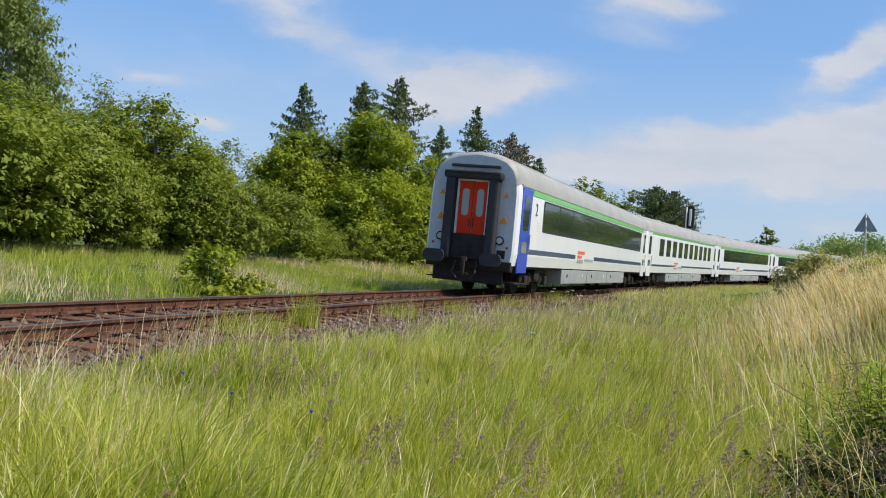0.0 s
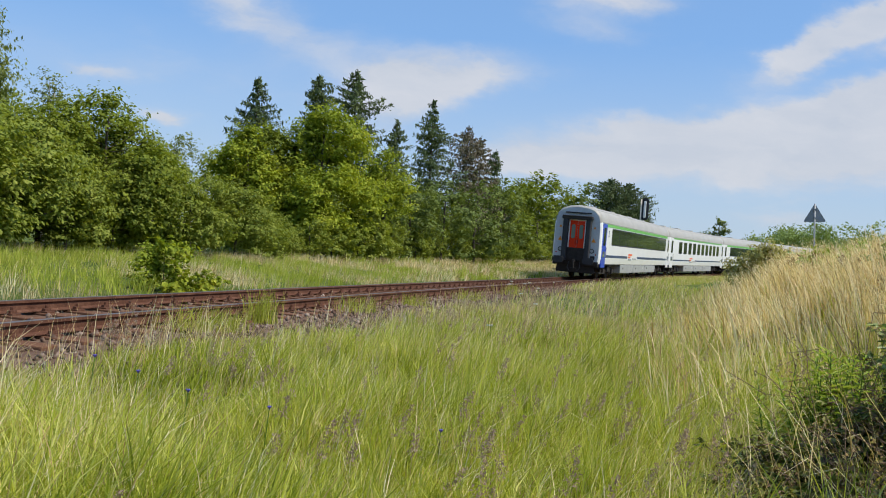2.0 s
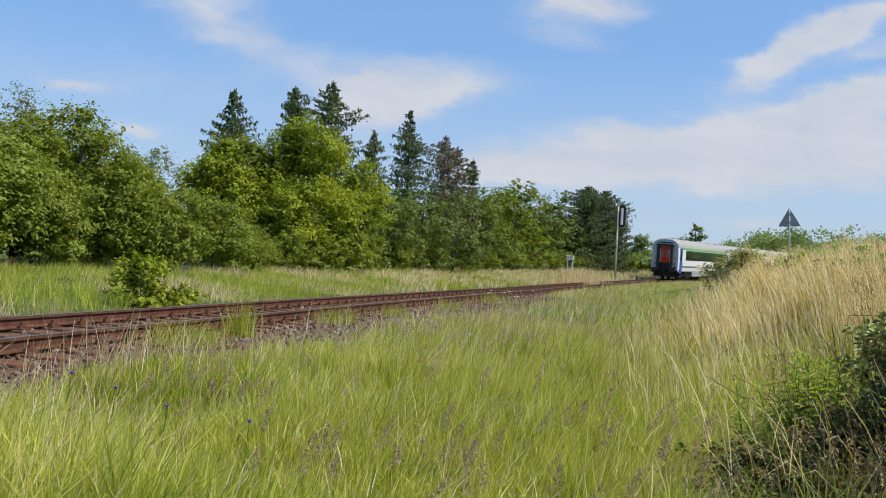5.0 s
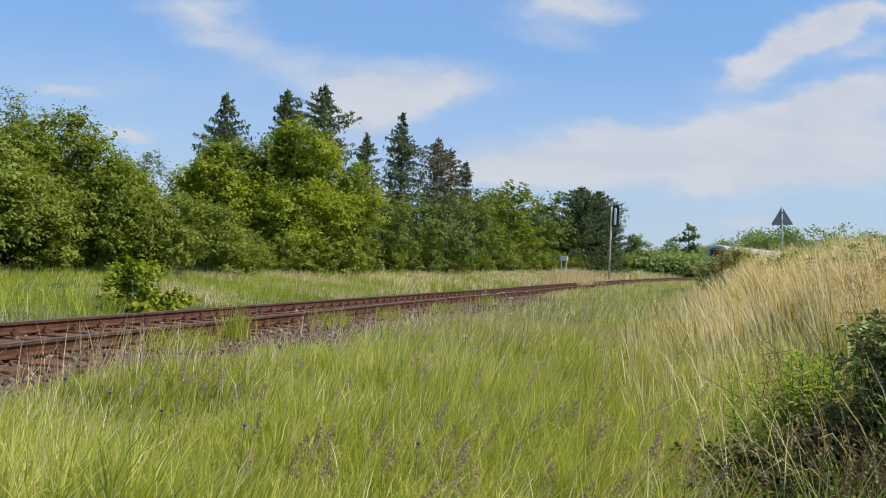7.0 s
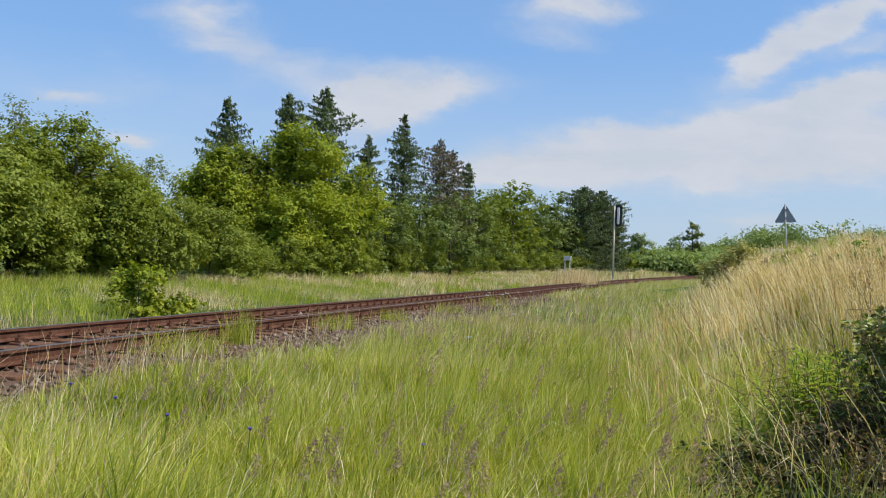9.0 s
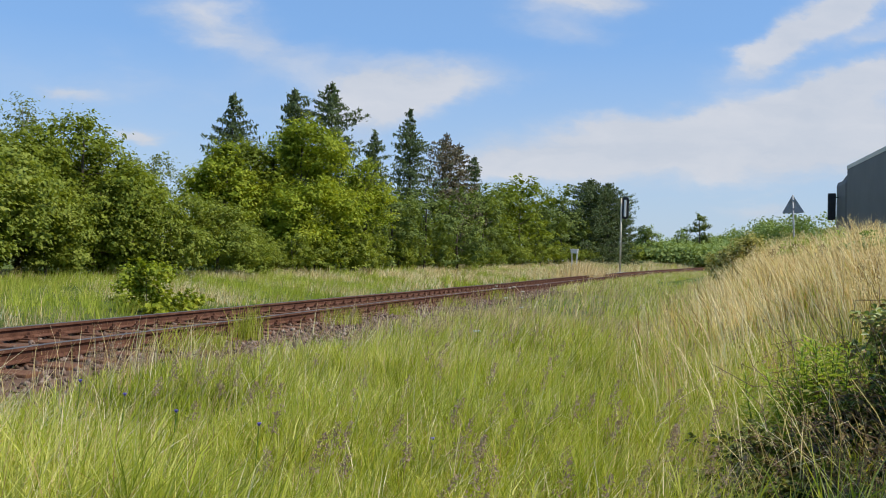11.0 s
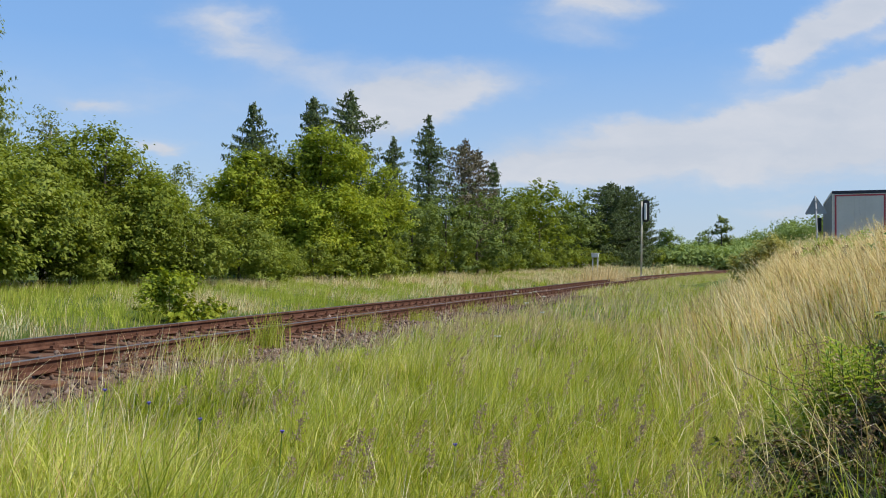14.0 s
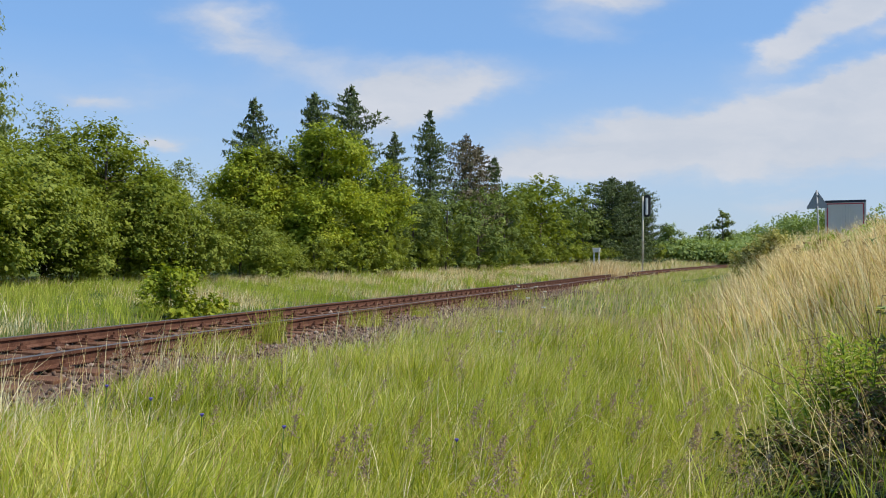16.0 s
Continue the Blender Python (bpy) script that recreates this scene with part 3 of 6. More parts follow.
def lathe_section(pts, y0, y1, round_ends):
    """A cross-section drawn along the coach, pulled in a little towards rounded ends."""
    bm = bmesh.new()
    stations = [(y0, 0.93), (y0 + 0.06, 0.975), (y0 + 0.2, 1.0), (y1 - 0.2, 1.0), (y1 - 0.06, 0.975), (y1, 0.93)] if round_ends else [(y0, 1.0), (y1, 1.0)]
    loops = []
    for y, k in stations:
        loops.append([bm.verts.new((x * k, y, 0.92 + (z - 0.92) * (0.5 + 0.5 * k))) for x, z in pts])
    for a, b in zip(loops, loops[1:]):
        for i in range(len(pts) - 1):
            bm.faces.new((a[i], a[i + 1], b[i + 1], b[i]))
    return bm, loops


def shell(pts, y0, y1, caps):
    bm, loops = lathe_section(pts, y0, y1, True)
    if caps:
        bm.faces.new(loops[0]), bm.faces.new(loops[-1][::-1])
    bmesh.ops.recalc_face_normals(bm, faces=bm.faces)
    return bm


def prism(points, x0, x1):
    """A flat outline in (y, z), given depth along x."""
    bm = bmesh.new()
    a = [bm.verts.new((x0, y, z)) for y, z in points]
    b = [bm.verts.new((x1, y, z)) for y, z in points]
    n = len(points)
    for i in range(n):
        bm.faces.new((a[i], a[(i + 1) % n], b[(i + 1) % n], b[i]))
    bm.faces.new(a[::-1]), bm.faces.new(b)
    bmesh.ops.recalc_face_normals(bm, faces=bm.faces)
    return bm


def rounded(y0, y1, z0, z1, r, steps=4):
    pts = []
    for cy, cz, a0 in ((y1 - r, z1 - r, 0), (y0 + r, z1 - r, 90), (y0 + r, z0 + r, 180), (y1 - r, z0 + r, 270)):
        for i in range(steps + 1):
            a = radians(a0 + 90 * i / steps)
            pts.append((cy + r * math.cos(a), cz + r * math.sin(a)))
    return pts


def turned(bm, m):
    bmesh.ops.transform(bm, matrix=m, verts=bm.verts)
    return bm


def face_on_end(bm):
    """From the (y, z) plane facing x to the tail, facing back."""
    return turned(bm, Matrix.Rotation(radians(-90), 4, "Z"))


def coach_side(coach, wall, sx, style, tail_door):
    x0, x1 = sx * (HALF - 0.02), sx * (HALF + 0.006)
    flip = lambda a, b: (min(a, b), max(a, b))
    yl = -LEN / 2
    # stripes
    a, b = flip(sx * (HALF - 0.05), sx * (HALF + 0.002))
    part("green_stripe", boxed(a - (0.0 if sx > 0 else 0), b, yl + 1.5, -yl - 1.5, 3.10 if style == "saloon" else 3.17, 3.27), M["green"], wall, "light green stripe under the roof")
    if style == "saloon":
        for y0, y1 in ((yl + 1.45, yl + 8.1), (yl + 11.6, -yl - 1.45)):
            part("navy_stripe", boxed(a, b, y0, y1, 1.30, 1.46), M["navy"], wall, "navy blue stripe")
    else:
        for y0, y1 in ((yl + 1.7, yl + 8.5), (yl + 11.0, -yl - 1.7)):
            part("navy_stripe", boxed(a, b, y0, y1, 1.30, 1.42), M["navy"], wall, "navy blue stripe")
    # doors at both ends
    for k, (y0, y1) in enumerate(((yl + 0.32, yl + 1.38), (-yl - 1.38, -yl - 0.32))):
        blue = tail_door and k == 0
        d0, d1 = flip(sx * (HALF - 0.04), sx * (HALF + 0.012))
        door = part("door", boxed(d0, d1, y0, y1, 0.72, 3.25, bevel=0.012), M["bluedoor"] if blue else M["white"], coach,
                    "blue folding entrance door" if blue else "white entrance door")
        e0, e1 = flip(sx * (HALF + 0.006), sx * (HALF + 0.02))
        part("pane", prism(rounded(y0 + 0.24, y1 - 0.24, 2.0, 3.02, 0.08), e0, e1), M["pane"], door)
        part("lower_pane", prism(rounded(y0 + 0.24, y1 - 0.24, 1.32, 1.66, 0.06), e0, e1), M["doorpane"], door)
        part("handle", rod(bmesh.new(), (sx * (HALF + 0.05), y1 - 0.08, 1.3), (sx * (HALF + 0.05), y1 - 0.08, 1.9), 0.016), M["galv"], door, "steel grab handle")
        part("step", boxed(*flip(sx * 1.0, sx * 1.4), y0, y1, 0.38, 0.42), M["under"], door, "dark entrance step")
    w0, w1 = flip(sx * (HALF - 0.03), sx * (HALF + 0.005))
    if style == "saloon":
        # one long dark ribbon of glass, pane beside pane
        n, y0, y1 = 10, yl + 2.95, -yl - 2.2
        step = (y1 - y0) / n
        part("window_band", prism(rounded(y0 - 0.1, y1 + 0.1, 2.04, 3.06, 0.14), *flip(sx * (HALF - 0.03), sx * (HALF + 0.002))), M["rubber"], wall, "black window surround")
        for i in range(n):
            part("window_pane", prism(rounded(y0 + i * step + 0.03, y0 + (i + 1) * step - 0.03, 2.10, 3.0, 0.07), w0, w1), M["pane"], wall)
    else:
        n, y0, y1 = 10, yl + 3.2, -yl - 2.6
        step = (y1 - y0) / n
        for i in range(n):
            win = part("window", prism(rounded(y0 + i * step + 0.36, y0 + (i + 1) * step - 0.36, 1.94, 2.98, 0.1), *flip(sx * (HALF - 0.03), sx * (HALF + 0.003))), M["rubber"], wall)
            part("pane", prism(rounded(y0 + i * step + 0.42, y0 + (i + 1) * step - 0.42, 2.0, 2.92, 0.08), *flip(sx * (HALF - 0.02), sx * (HALF + 0.008))), M["pane"], win)
    # plain marks in the places of lettering and emblem
    q0, q1 = flip(sx * (HALF - 0.01), sx * (HALF + 0.006))
    for k, z in enumerate((1.18, 1.34, 1.50)):
        part("emblem", boxed(q0, q1, yl + 8.45, yl + (9.5, 9.2, 9.7)[k], z, z + 0.12), M["redink"] if k else M["skirt"], wall, "red and grey emblem bars")
    part("emblem_bar", boxed(q0, q1, yl + 9.8, yl + 11.4, 1.24, 1.34), M["skirt"], wall)
    for z in (2.05, 2.13, 2.21, 2.29):
        part("notice", boxed(q0, q1, yl + 2.2, yl + 2.5, z, z + 0.04), M["cabinet"], wall)


def class_number(wall, sx):
    """The class figure beside the door."""
    cu = bpy.data.curves.new("class_number", "FONT")
    cu.body, cu.size, cu.extrude, cu.align_x = "2", 0.55, 0.003, "CENTER"
    ob = new("class_number", cu)
    ob.data.materials.append(M["ink"])
    ob.parent = wall
    ob.matrix_basis = Matrix.Translation((sx * (HALF + 0.006), -LEN / 2 + 2.0, 2.52)) @ Matrix.Rotation(radians(90 * sx), 4, "Z") @ Matrix.Rotation(radians(90), 4, "X")


def bogie(coach, y):
    b = part("bogie", box(boxed(-1.1, -0.98, y - 1.7, y + 1.7, 0.42, 0.66, bevel=0.03), 0.98, 1.1, y - 1.7, y + 1.7, 0.42, 0.66, bevel=0.03), M["under"], coach, "dirty black bogie frame")
    part("bolster", boxed(-1.2, 1.2, y - 0.3, y + 0.3, 0.5, 0.9, bevel=0.03), M["under"], b)
    for dy in (-1.25, 1.25):
        bm = bmesh.new()
        for sx in (-1, 1):
            rod(bm, (sx * 0.68, y + dy, 0.46), (sx * 0.81, y + dy, 0.46), 0.46, 0.46, 28)
            rod(bm, (sx * 0.64, y + dy, 0.46), (sx * 0.69, y + dy, 0.46), 0.49, 0.49, 28)
        rod(bm, (-0.7, y + dy, 0.46), (0.7, y + dy, 0.46), 0.09)
        part("wheelset", bm, M["under"], b, "steel wheels on an axle")
        for sx in (-1, 1):
            part("axle_box", boxed(*sorted((sx * 0.95, sx * 1.2)), y + dy - 0.18, y + dy + 0.18, 0.32, 0.62, bevel=0.03), M["under"], b)
            part("spring", rod(bmesh.new(), (sx * 1.06, y + dy * 0.55, 0.34), (sx * 1.06, y + dy * 0.55, 0.72), 0.09), M["under"], b)


def coach_end(coach, e):
    """Gangway, doors, buffers, lamps and marks of one end; e = -1 is the tail."""
    y = e * LEN / 2

    def put(bm):
        return turned(bm, Matrix.Translation((0, y, 0)) @ (Matrix.Identity(4) if e < 0 else Matrix.Rotation(math.pi, 4, "Z")))

    g = part("gangway", put(box(box(box(bmesh.new(), -0.82, -0.52, -0.30, 0.05, 0.98, 3.40, bevel=0.07), 0.52, 0.82, -0.30, 0.05, 0.98, 3.40, bevel=0.07),
                                -0.9, 0.9, -0.34, 0.05, 3.36, 3.60, bevel=0.09)), M["rubber"], coach, "black rubber gangway surround")
    part("gangway_rain_strip", put(boxed(-0.76, 0.76, -0.10, 0.02, 3.72, 3.80, bevel=0.02)), M["rubber"], g)
    part("gangway_plate", put(boxed(-0.86, 0.86, -0.36, -0.30, 3.50, 3.56, bevel=0.01)), M["under"], g)
    part("gangway_bridge", put(boxed(-0.52, 0.52, -0.16, 0.02, 1.0, 1.74, bevel=0.02)), M["under"], g, "folded dark steel bridge plate")
    part("inner_frame", put(box(box(boxed(-0.5, -0.44, -0.10, 0.02, 1.45, 3.36), 0.44, 0.5, -0.10, 0.02, 1.45, 3.36), -0.5, 0.5, -0.10, 0.02, 3.3, 3.36)), M["cabinet"], g, "pale door frame")
    for sx in (-1, 1):
        leaf = part("end_door", put(boxed(*sorted((sx * 0.012, sx * 0.44)), -0.05, 0.02, 1.05, 3.3, bevel=0.01)), M["reddoor"], g, "orange-red end door leaf")
        part("pane", put(face_on_end(prism(rounded(*sorted((-sx * 0.12, -sx * 0.34)), 2.27, 3.08, 0.1), 0.045, 0.062))), M["doorpane"], leaf)
        part("handle", put(rod(bmesh.new(), (sx * 0.07, -0.09, 1.95), (sx * 0.07, -0.09, 2.2), 0.014)), M["black"], leaf)
        part("lamp", put(rod(rod(bmesh.new(), (sx * 0.93, -0.03, 1.62), (sx * 0.93, 0.08, 1.62), 0.12, 0.13, 20), (sx * 0.93, -0.05, 1.62), (sx * 0.93, -0.02, 1.62), 0.135, 0.135, 20)), M["rubber"], coach)
        part("lamp_lens", put(rod(bmesh.new(), (sx * 0.93, -0.065, 1.62), (sx * 0.93, -0.05, 1.62), 0.09, 0.09, 20)), M["lampglass"], coach, "round tail lamp lens")
        part("reflector", put(rod(bmesh.new(), (sx * 1.16, -0.02, 1.42), (sx * 1.16, 0.12, 1.42), 0.04)), M["redlamp"], coach, "small red tail reflector")
        part("warning_mark", put(face_on_end(prism([(-sx * 0.98 - 0.13, 2.12), (-sx * 0.98 + 0.13, 2.12), (-sx * 0.98, 2.36)], -0.06, 0.012))), M["orange"], coach, "orange warning triangle")
        part("warning_mark", put(face_on_end(prism([(-sx * 1.0 - 0.09, 2.88), (-sx * 1.0 + 0.09, 2.88), (-sx * 1.0, 3.04)], -0.06, 0.012))), M["orange"], coach, "small orange warning triangle")
        bm = rod(bmesh.new(), (sx * 0.875, -0.55, 1.03), (sx * 0.875, 0.1, 1.03), 0.11, 0.13, 16)
        buffer = part("buffer", put(bm), M["under"], coach, "black steel buffer")
        part("buffer_head", put(face_on_end(turned(prism(rounded(-0.32, 0.32, 0.85, 1.22, 0.15), 0.55, 0.63), Matrix.Translation((0, -sx * 0.875, 0))))), M["rubber"], buffer)
        part("brake_hose", put(rod(rod(bmesh.new(), (sx * 0.32, -0.12, 0.95), (sx * 0.36, -0.34, 0.6), 0.025), (sx * 0.36, -0.34, 0.6), (sx * 0.22, -0.3, 0.42), 0.025)), M["rubber"], coach)
    part("headstock", put(boxed(-1.33, 1.33, -0.02, 0.25, 0.72, 1.02, bevel=0.03)), M["under"], coach, "black headstock beam")
    hook = part("coupling", put(box(box(boxed(-0.08, 0.08, -0.42, 0.0, 0.92, 1.06, bevel=0.03), -0.05, 0.05, -0.46, -0.36, 0.5, 1.0, bevel=0.02), -0.16, 0.16, -0.44, -0.36, 0.52, 0.6, bevel=0.02)), M["under"], coach, "screw coupling")
    part("socket_box", put(boxed(0.86, 1.12, -0.03, 0.06, 1.1, 1.34, bevel=0.02)), M["under"], coach)
    part("snow_plate", put(boxed(-1.1, 1.1, 0.05, 0.12, 0.32, 0.74, bevel=0.02)), M["under"], coach)


def make_coach(style, tail, label):
    coach = thing("coach", label, "railway coach", "coaches of the train")
    wall = part("body", shell([(-x, z) for x, z in SIDE] , -LEN / 2, LEN / 2, False), M["white"], coach, "white coach side")
    wall_r = part("body", shell(SIDE, -LEN / 2, LEN / 2, False), M["white"], coach, "white coach side")
    roof_pts = [(-x, z) for x, z in ROOF] + [(x, z) for x, z in ROOF[::-1][1:]]
    roof = smooth(part("roof", shell(roof_pts, -LEN / 2, LEN / 2, False), M["roofgrey"], coach, "grey ribbed roof"))
    full = [(-x, z) for x, z in SIDE] + [(-x, z) for x, z in ROOF[1:]] + [(x, z) for x, z in ROOF[::-1][1:]] + [(x, z) for x, z in SIDE[::-1][1:]]
    for e in (-1, 1):
        bm = bmesh.new()
        a = [bm.verts.new((x * 0.93, e * (LEN / 2), 0.92 + (z - 0.92) * 0.965)) for x, z in full]
        b = [bm.verts.new((x * 0.93, e * (LEN / 2 - 0.08), 0.92 + (z - 0.92) * 0.965)) for x, z in full]
        bm.faces.new(a), bm.faces.new(b[::-1])
        for i in range(len(a)):
            j = (i + 1) % len(a)
            bm.faces.new((a[i], a[j], b[j], b[i]))
        bmesh.ops.recalc_face_normals(bm, faces=bm.faces)
        part("end_wall", bm, M["endgrey"], coach, "light grey end wall")
        coach_end(coach, e)
    for x in (-1.0, -0.6, 0.6, 1.0):
        z = float(np.interp(abs(x), [0, 0.6, 0.98, 1.22], [4.22, 4.15, 4.01, 3.79]))
        part("roof_rib", boxed(x - 0.015, x + 0.015, -LEN / 2 + 0.3, LEN / 2 - 0.3, z - 0.03, z + 0.012), M["roofgrey"], roof)
    for yv in (-10.5, -5.0, 1.0, 6.5, 11.0):
        part("roof_vent", boxed(-0.28, 0.28, yv - 0.35, yv + 0.35, 4.17, 4.28, bevel=0.03), M["roofgrey"], roof)
    for sx in (-1, 1):
        part("gutter", boxed(*sorted((sx * 1.36, sx * 1.405)), -LEN / 2 + 0.25, LEN / 2 - 0.25, 3.29, 3.34), M["roofgrey"], roof)
        coach_side(coach, wall if sx < 0 else wall_r, sx, style, tail)
        if tail:
            class_number(wall if sx < 0 else wall_r, sx)
    part("floor", boxed(-1.3, 1.3, -LEN / 2 + 0.05, LEN / 2 - 0.05, 0.84, 0.96), M["under"], coach)
    for y0, y1 in ((-6.6, -2.2), (-2.1, 2.2), (2.3, 6.8)):
        for sx in (-1, 1):
            sk = part("equipment_box", boxed(*sorted((sx * 0.7, sx * 1.34)), y0, y1, 0.36, 0.88, bevel=0.03), M["skirt"], coach, "grey underfloor equipment box")
            part("latch", boxed(*sorted((sx * 1.335, sx * 1.355)), y0 + 0.8, y0 + 0.92, 0.6, 0.72), M["under"], sk)
            part("latch", boxed(*sorted((sx * 1.335, sx * 1.355)), y1 - 0.9, y1 - 0.78, 0.62, 0.74), M["cabinet"], sk)
    for y in (-9.5, 9.5):
        bogie(coach, y)
    return coach


coach_tail = make_coach("saloon", True, "white and grey coach with blue side door and red end doors")
coach_second = make_coach("compartment", False, "white passenger coach with ten separate windows and a navy stripe")
coach_third = make_coach("saloon", False, "white coach with a long dark window band and green stripe")
coach_fourth = copy_thing(coach_third, Matrix.Identity(4))
TRAIN = [coach_tail, coach_second, coach_third, coach_fourth]


def make_loco():
    loco = thing("locomotive", "dark diesel locomotive heading the passenger train", "locomotive")
    ring = [(-1.42, 0.95), (-1.45, 2.4), (-1.35, 3.2), (-0.9, 3.75), (0.9, 3.75), (1.35, 3.2), (1.45, 2.4), (1.42, 0.95)]
    smooth_body = part("body", shell(ring, -8.6, 8.6, True), M["loco"], loco, "dark green body")
    part("roof_hood", boxed(-0.7, 0.7, -4, 4, 3.7, 4.15, bevel=0.08), M["roofgrey"], smooth_body)
    for e in (-1, 1):
        for sx in (-1, 1):
            part("cab_window", boxed(*sorted((sx * 0.15, sx * 1.0)), *sorted((e * 8.55, e * 8.63)), 2.35, 3.05, bevel=0.02), M["pane"], smooth_body)
        bogie(loco, e * 5.2)
    part("headstock", boxed(-1.4, 1.4, -8.8, 8.8, 0.72, 1.0, bevel=0.03), M["under"], loco)
    return loco


loco = make_loco()


# ---- lorry on the road ----
def make_lorry():
    lorry = thing("lorry", "articulated lorry with a grey tarpaulin trailer driving away", "lorry")
    L, W, H = 13.6, 1.275, 3.78
    trailer = part("trailer_box", boxed(-W, W, 0.06, L, 1.15, H - 0.03, bevel=0.02), M["tarp"], lorry, "dark grey tarpaulin sides")
    for sx in (-1, 1):
        part("rear_post", boxed(*sorted((sx * (W - 0.09), sx * (W + 0.008))), -0.03, 0.1, 1.1, H - 0.1), M["boxdoor"], trailer)
        part("door_leaf", boxed(*sorted((sx * 0.003, sx * (W - 0.10))), -0.02, 0.08, 1.2, H - 0.16, bevel=0.003), M["boxdoor"], trailer, "pale grey rear door leaf")
        part("reflective_tape", boxed(*sorted((sx * (W - 0.20), sx * (W - 0.12))), -0.026, 0.0, 1.25, H - 0.2), M["redtape"], trailer)
        part("lock_bar", rod(bmesh.new(), (sx * 0.25, -0.05, 1.25), (sx * 0.25, -0.05, H - 0.35), 0.012), M["boxdoor"], trailer)
        part("tail_lamp", boxed(*sorted((sx * 0.75, sx * 1.2)), -0.05, 0.05, 0.95, 1.08, bevel=0.01), M["redlamp"], trailer)
        part("roof_rail", boxed(*sorted((sx * (W - 0.05), sx * (W + 0.012))), 0.1, L, H - 0.13, H), M["boxdoor"], trailer, "pale roof rail")
        for y in (2.3, 3.6, 4.9, 11.6, 15.2):
            wh = part("wheel", rod(bmesh.new(), (sx * 0.95, y, 0.5), (sx * 1.25, y, 0.5), 0.5, 0.5, 26), M["rubber"], lorry, "black tyre")
            part("rim", rod(bmesh.new(), (sx * 1.2, y, 0.5), (sx * 1.262, y, 0.5), 0.27, 0.24, 20), M["galv"], wh)
        part("mirror", boxed(*sorted((sx * 1.32, sx * 1.6)), 15.55, 15.68, 1.95, 2.95, bevel=0.05), M["black"], lorry, "black cab mirror")
        part("mirror_arm", rod(bmesh.new(), (sx * 1.15, 15.8, 2.8), (sx * 1.45, 15.62, 2.8), 0.025), M["black"], lorry)
        part("side_guard", boxed(*sorted((sx * 1.2, sx * 1.25)), 5.6, 10.4, 0.5, 0.95), M["galv"], lorry)
    part("top_rail", boxed(-W - 0.01, W + 0.01, -0.04, 0.14, H - 0.14, H), M["navytrim"], trailer, "dark top rail over the rear doors")
    part("tape_top", boxed(-W + 0.12, W - 0.12, -0.027, 0.0, H - 0.28, H - 0.2), M["redtape"], trailer)
    part("bumper", boxed(-W, W, -0.02, 0.1, 0.45, 0.62, bevel=0.02), M["redtape"], lorry, "red and white rear bumper")
    part("chassis", boxed(-0.5, 0.5, 0.1, 16.2, 0.85, 1.14), M["under"], lorry)
    cab = part("cab", boxed(-1.22, 1.22, 14.15, 16.3, 0.75, 3.4, bevel=0.18), M["tarp"], lorry, "dark grey driver's cab")
    part("deflector", prism([(14.2, 3.36), (15.9, 3.36), (14.2, 3.62)], -1.1, 1.1), M["tarp"], cab)
    part("windscreen", boxed(-1.05, 1.05, 16.25, 16.32, 1.95, 2.85, bevel=0.02), M["pane"], cab)
    return lorry


lorry = make_lorry()


def make_road():
    stations = np.arange(-130, 190, 3.0)
    sec = [(12.9, -0.35), (12.95, 0.0), (15.9, 0.05), (18.9, 0.0), (18.95, -0.35)]
    verts, faces, k = [], [], len(sec)
    for s in stations:
        for off, dz in sec:
            verts.append(at_track(s, off, float(road_z(s)) + dz))
    for a in range(len(stations) - 1):
        for b in range(k - 1):
            faces.append((a * k + b, (a + 1) * k + b, (a + 1) * k + b + 1, a * k + b + 1))
    me = bpy.data.meshes.new("road")
    me.from_pydata(verts, [], faces)
    me.materials.append(M["asphalt"])
    return tagged(new("road", me), "asphalt country road on a low bank", "road", kind="structure")


road = make_road()


# ---- signal, road sign, trackside cabinet ----
def make_signal():
    p = bearing(15.07, 83.5)
    z = float(ground_z(p.x, p.y))
    sig = thing("railway_signal", "tall railway signal mast seen from behind beside the track", "railway signal")
    sig.matrix_world = Matrix.Translation((p.x, p.y, z - 0.05)) @ pose(0, 0, 0, 0, 0.6, -20)
    H = 7.0
    part("base", boxed(-0.25, 0.25, -0.25, 0.25, -0.1, 0.18, bevel=0.03), M["cabinet"], sig)
    smooth(part("mast", rod(bmesh.new(), (0, 0, 0), (0, 0, H), 0.085, 0.07, 14), M["mast"], sig, "weathered pale and rusty mast"))
    outline = rounded(0.03, 0.68, H - 1.9, H + 0.14, 0.28, 6)
    board = part("backboard", turned(prism(outline, -0.03, 0.03), Matrix.Rotation(radians(-90), 4, "Z")), M["black"], sig, "black rounded signal backboard")
    part("lamp_housing", boxed(0.24, 0.45, -0.25, -0.02, H - 1.7, H - 0.16, bevel=0.05), M["cabinet"], sig, "pale grey lamp housing")
    for i in range(3):
        zz = H - 1.5 + i * 0.5
        part("lamp_hood", rod(bmesh.new(), (0.335, 0.03, zz), (0.335, 0.28, zz), 0.13, 0.13, 16), M["black"], sig)
    part("bracket", rod(rod(bmesh.new(), (0, 0, H - 0.4), (0.3, 0, H - 0.4), 0.025), (0, 0, H - 1.5), (0.3, 0, H - 1.5), 0.025), M["galv"], sig)
    for i in range(14):
        part("rung", rod(bmesh.new(), (-0.16, 0, 0.6 + i * 0.3), (0.16, 0, 0.6 + i * 0.3), 0.012, sides=6), M["mast"], sig)
    return sig


make_signal()


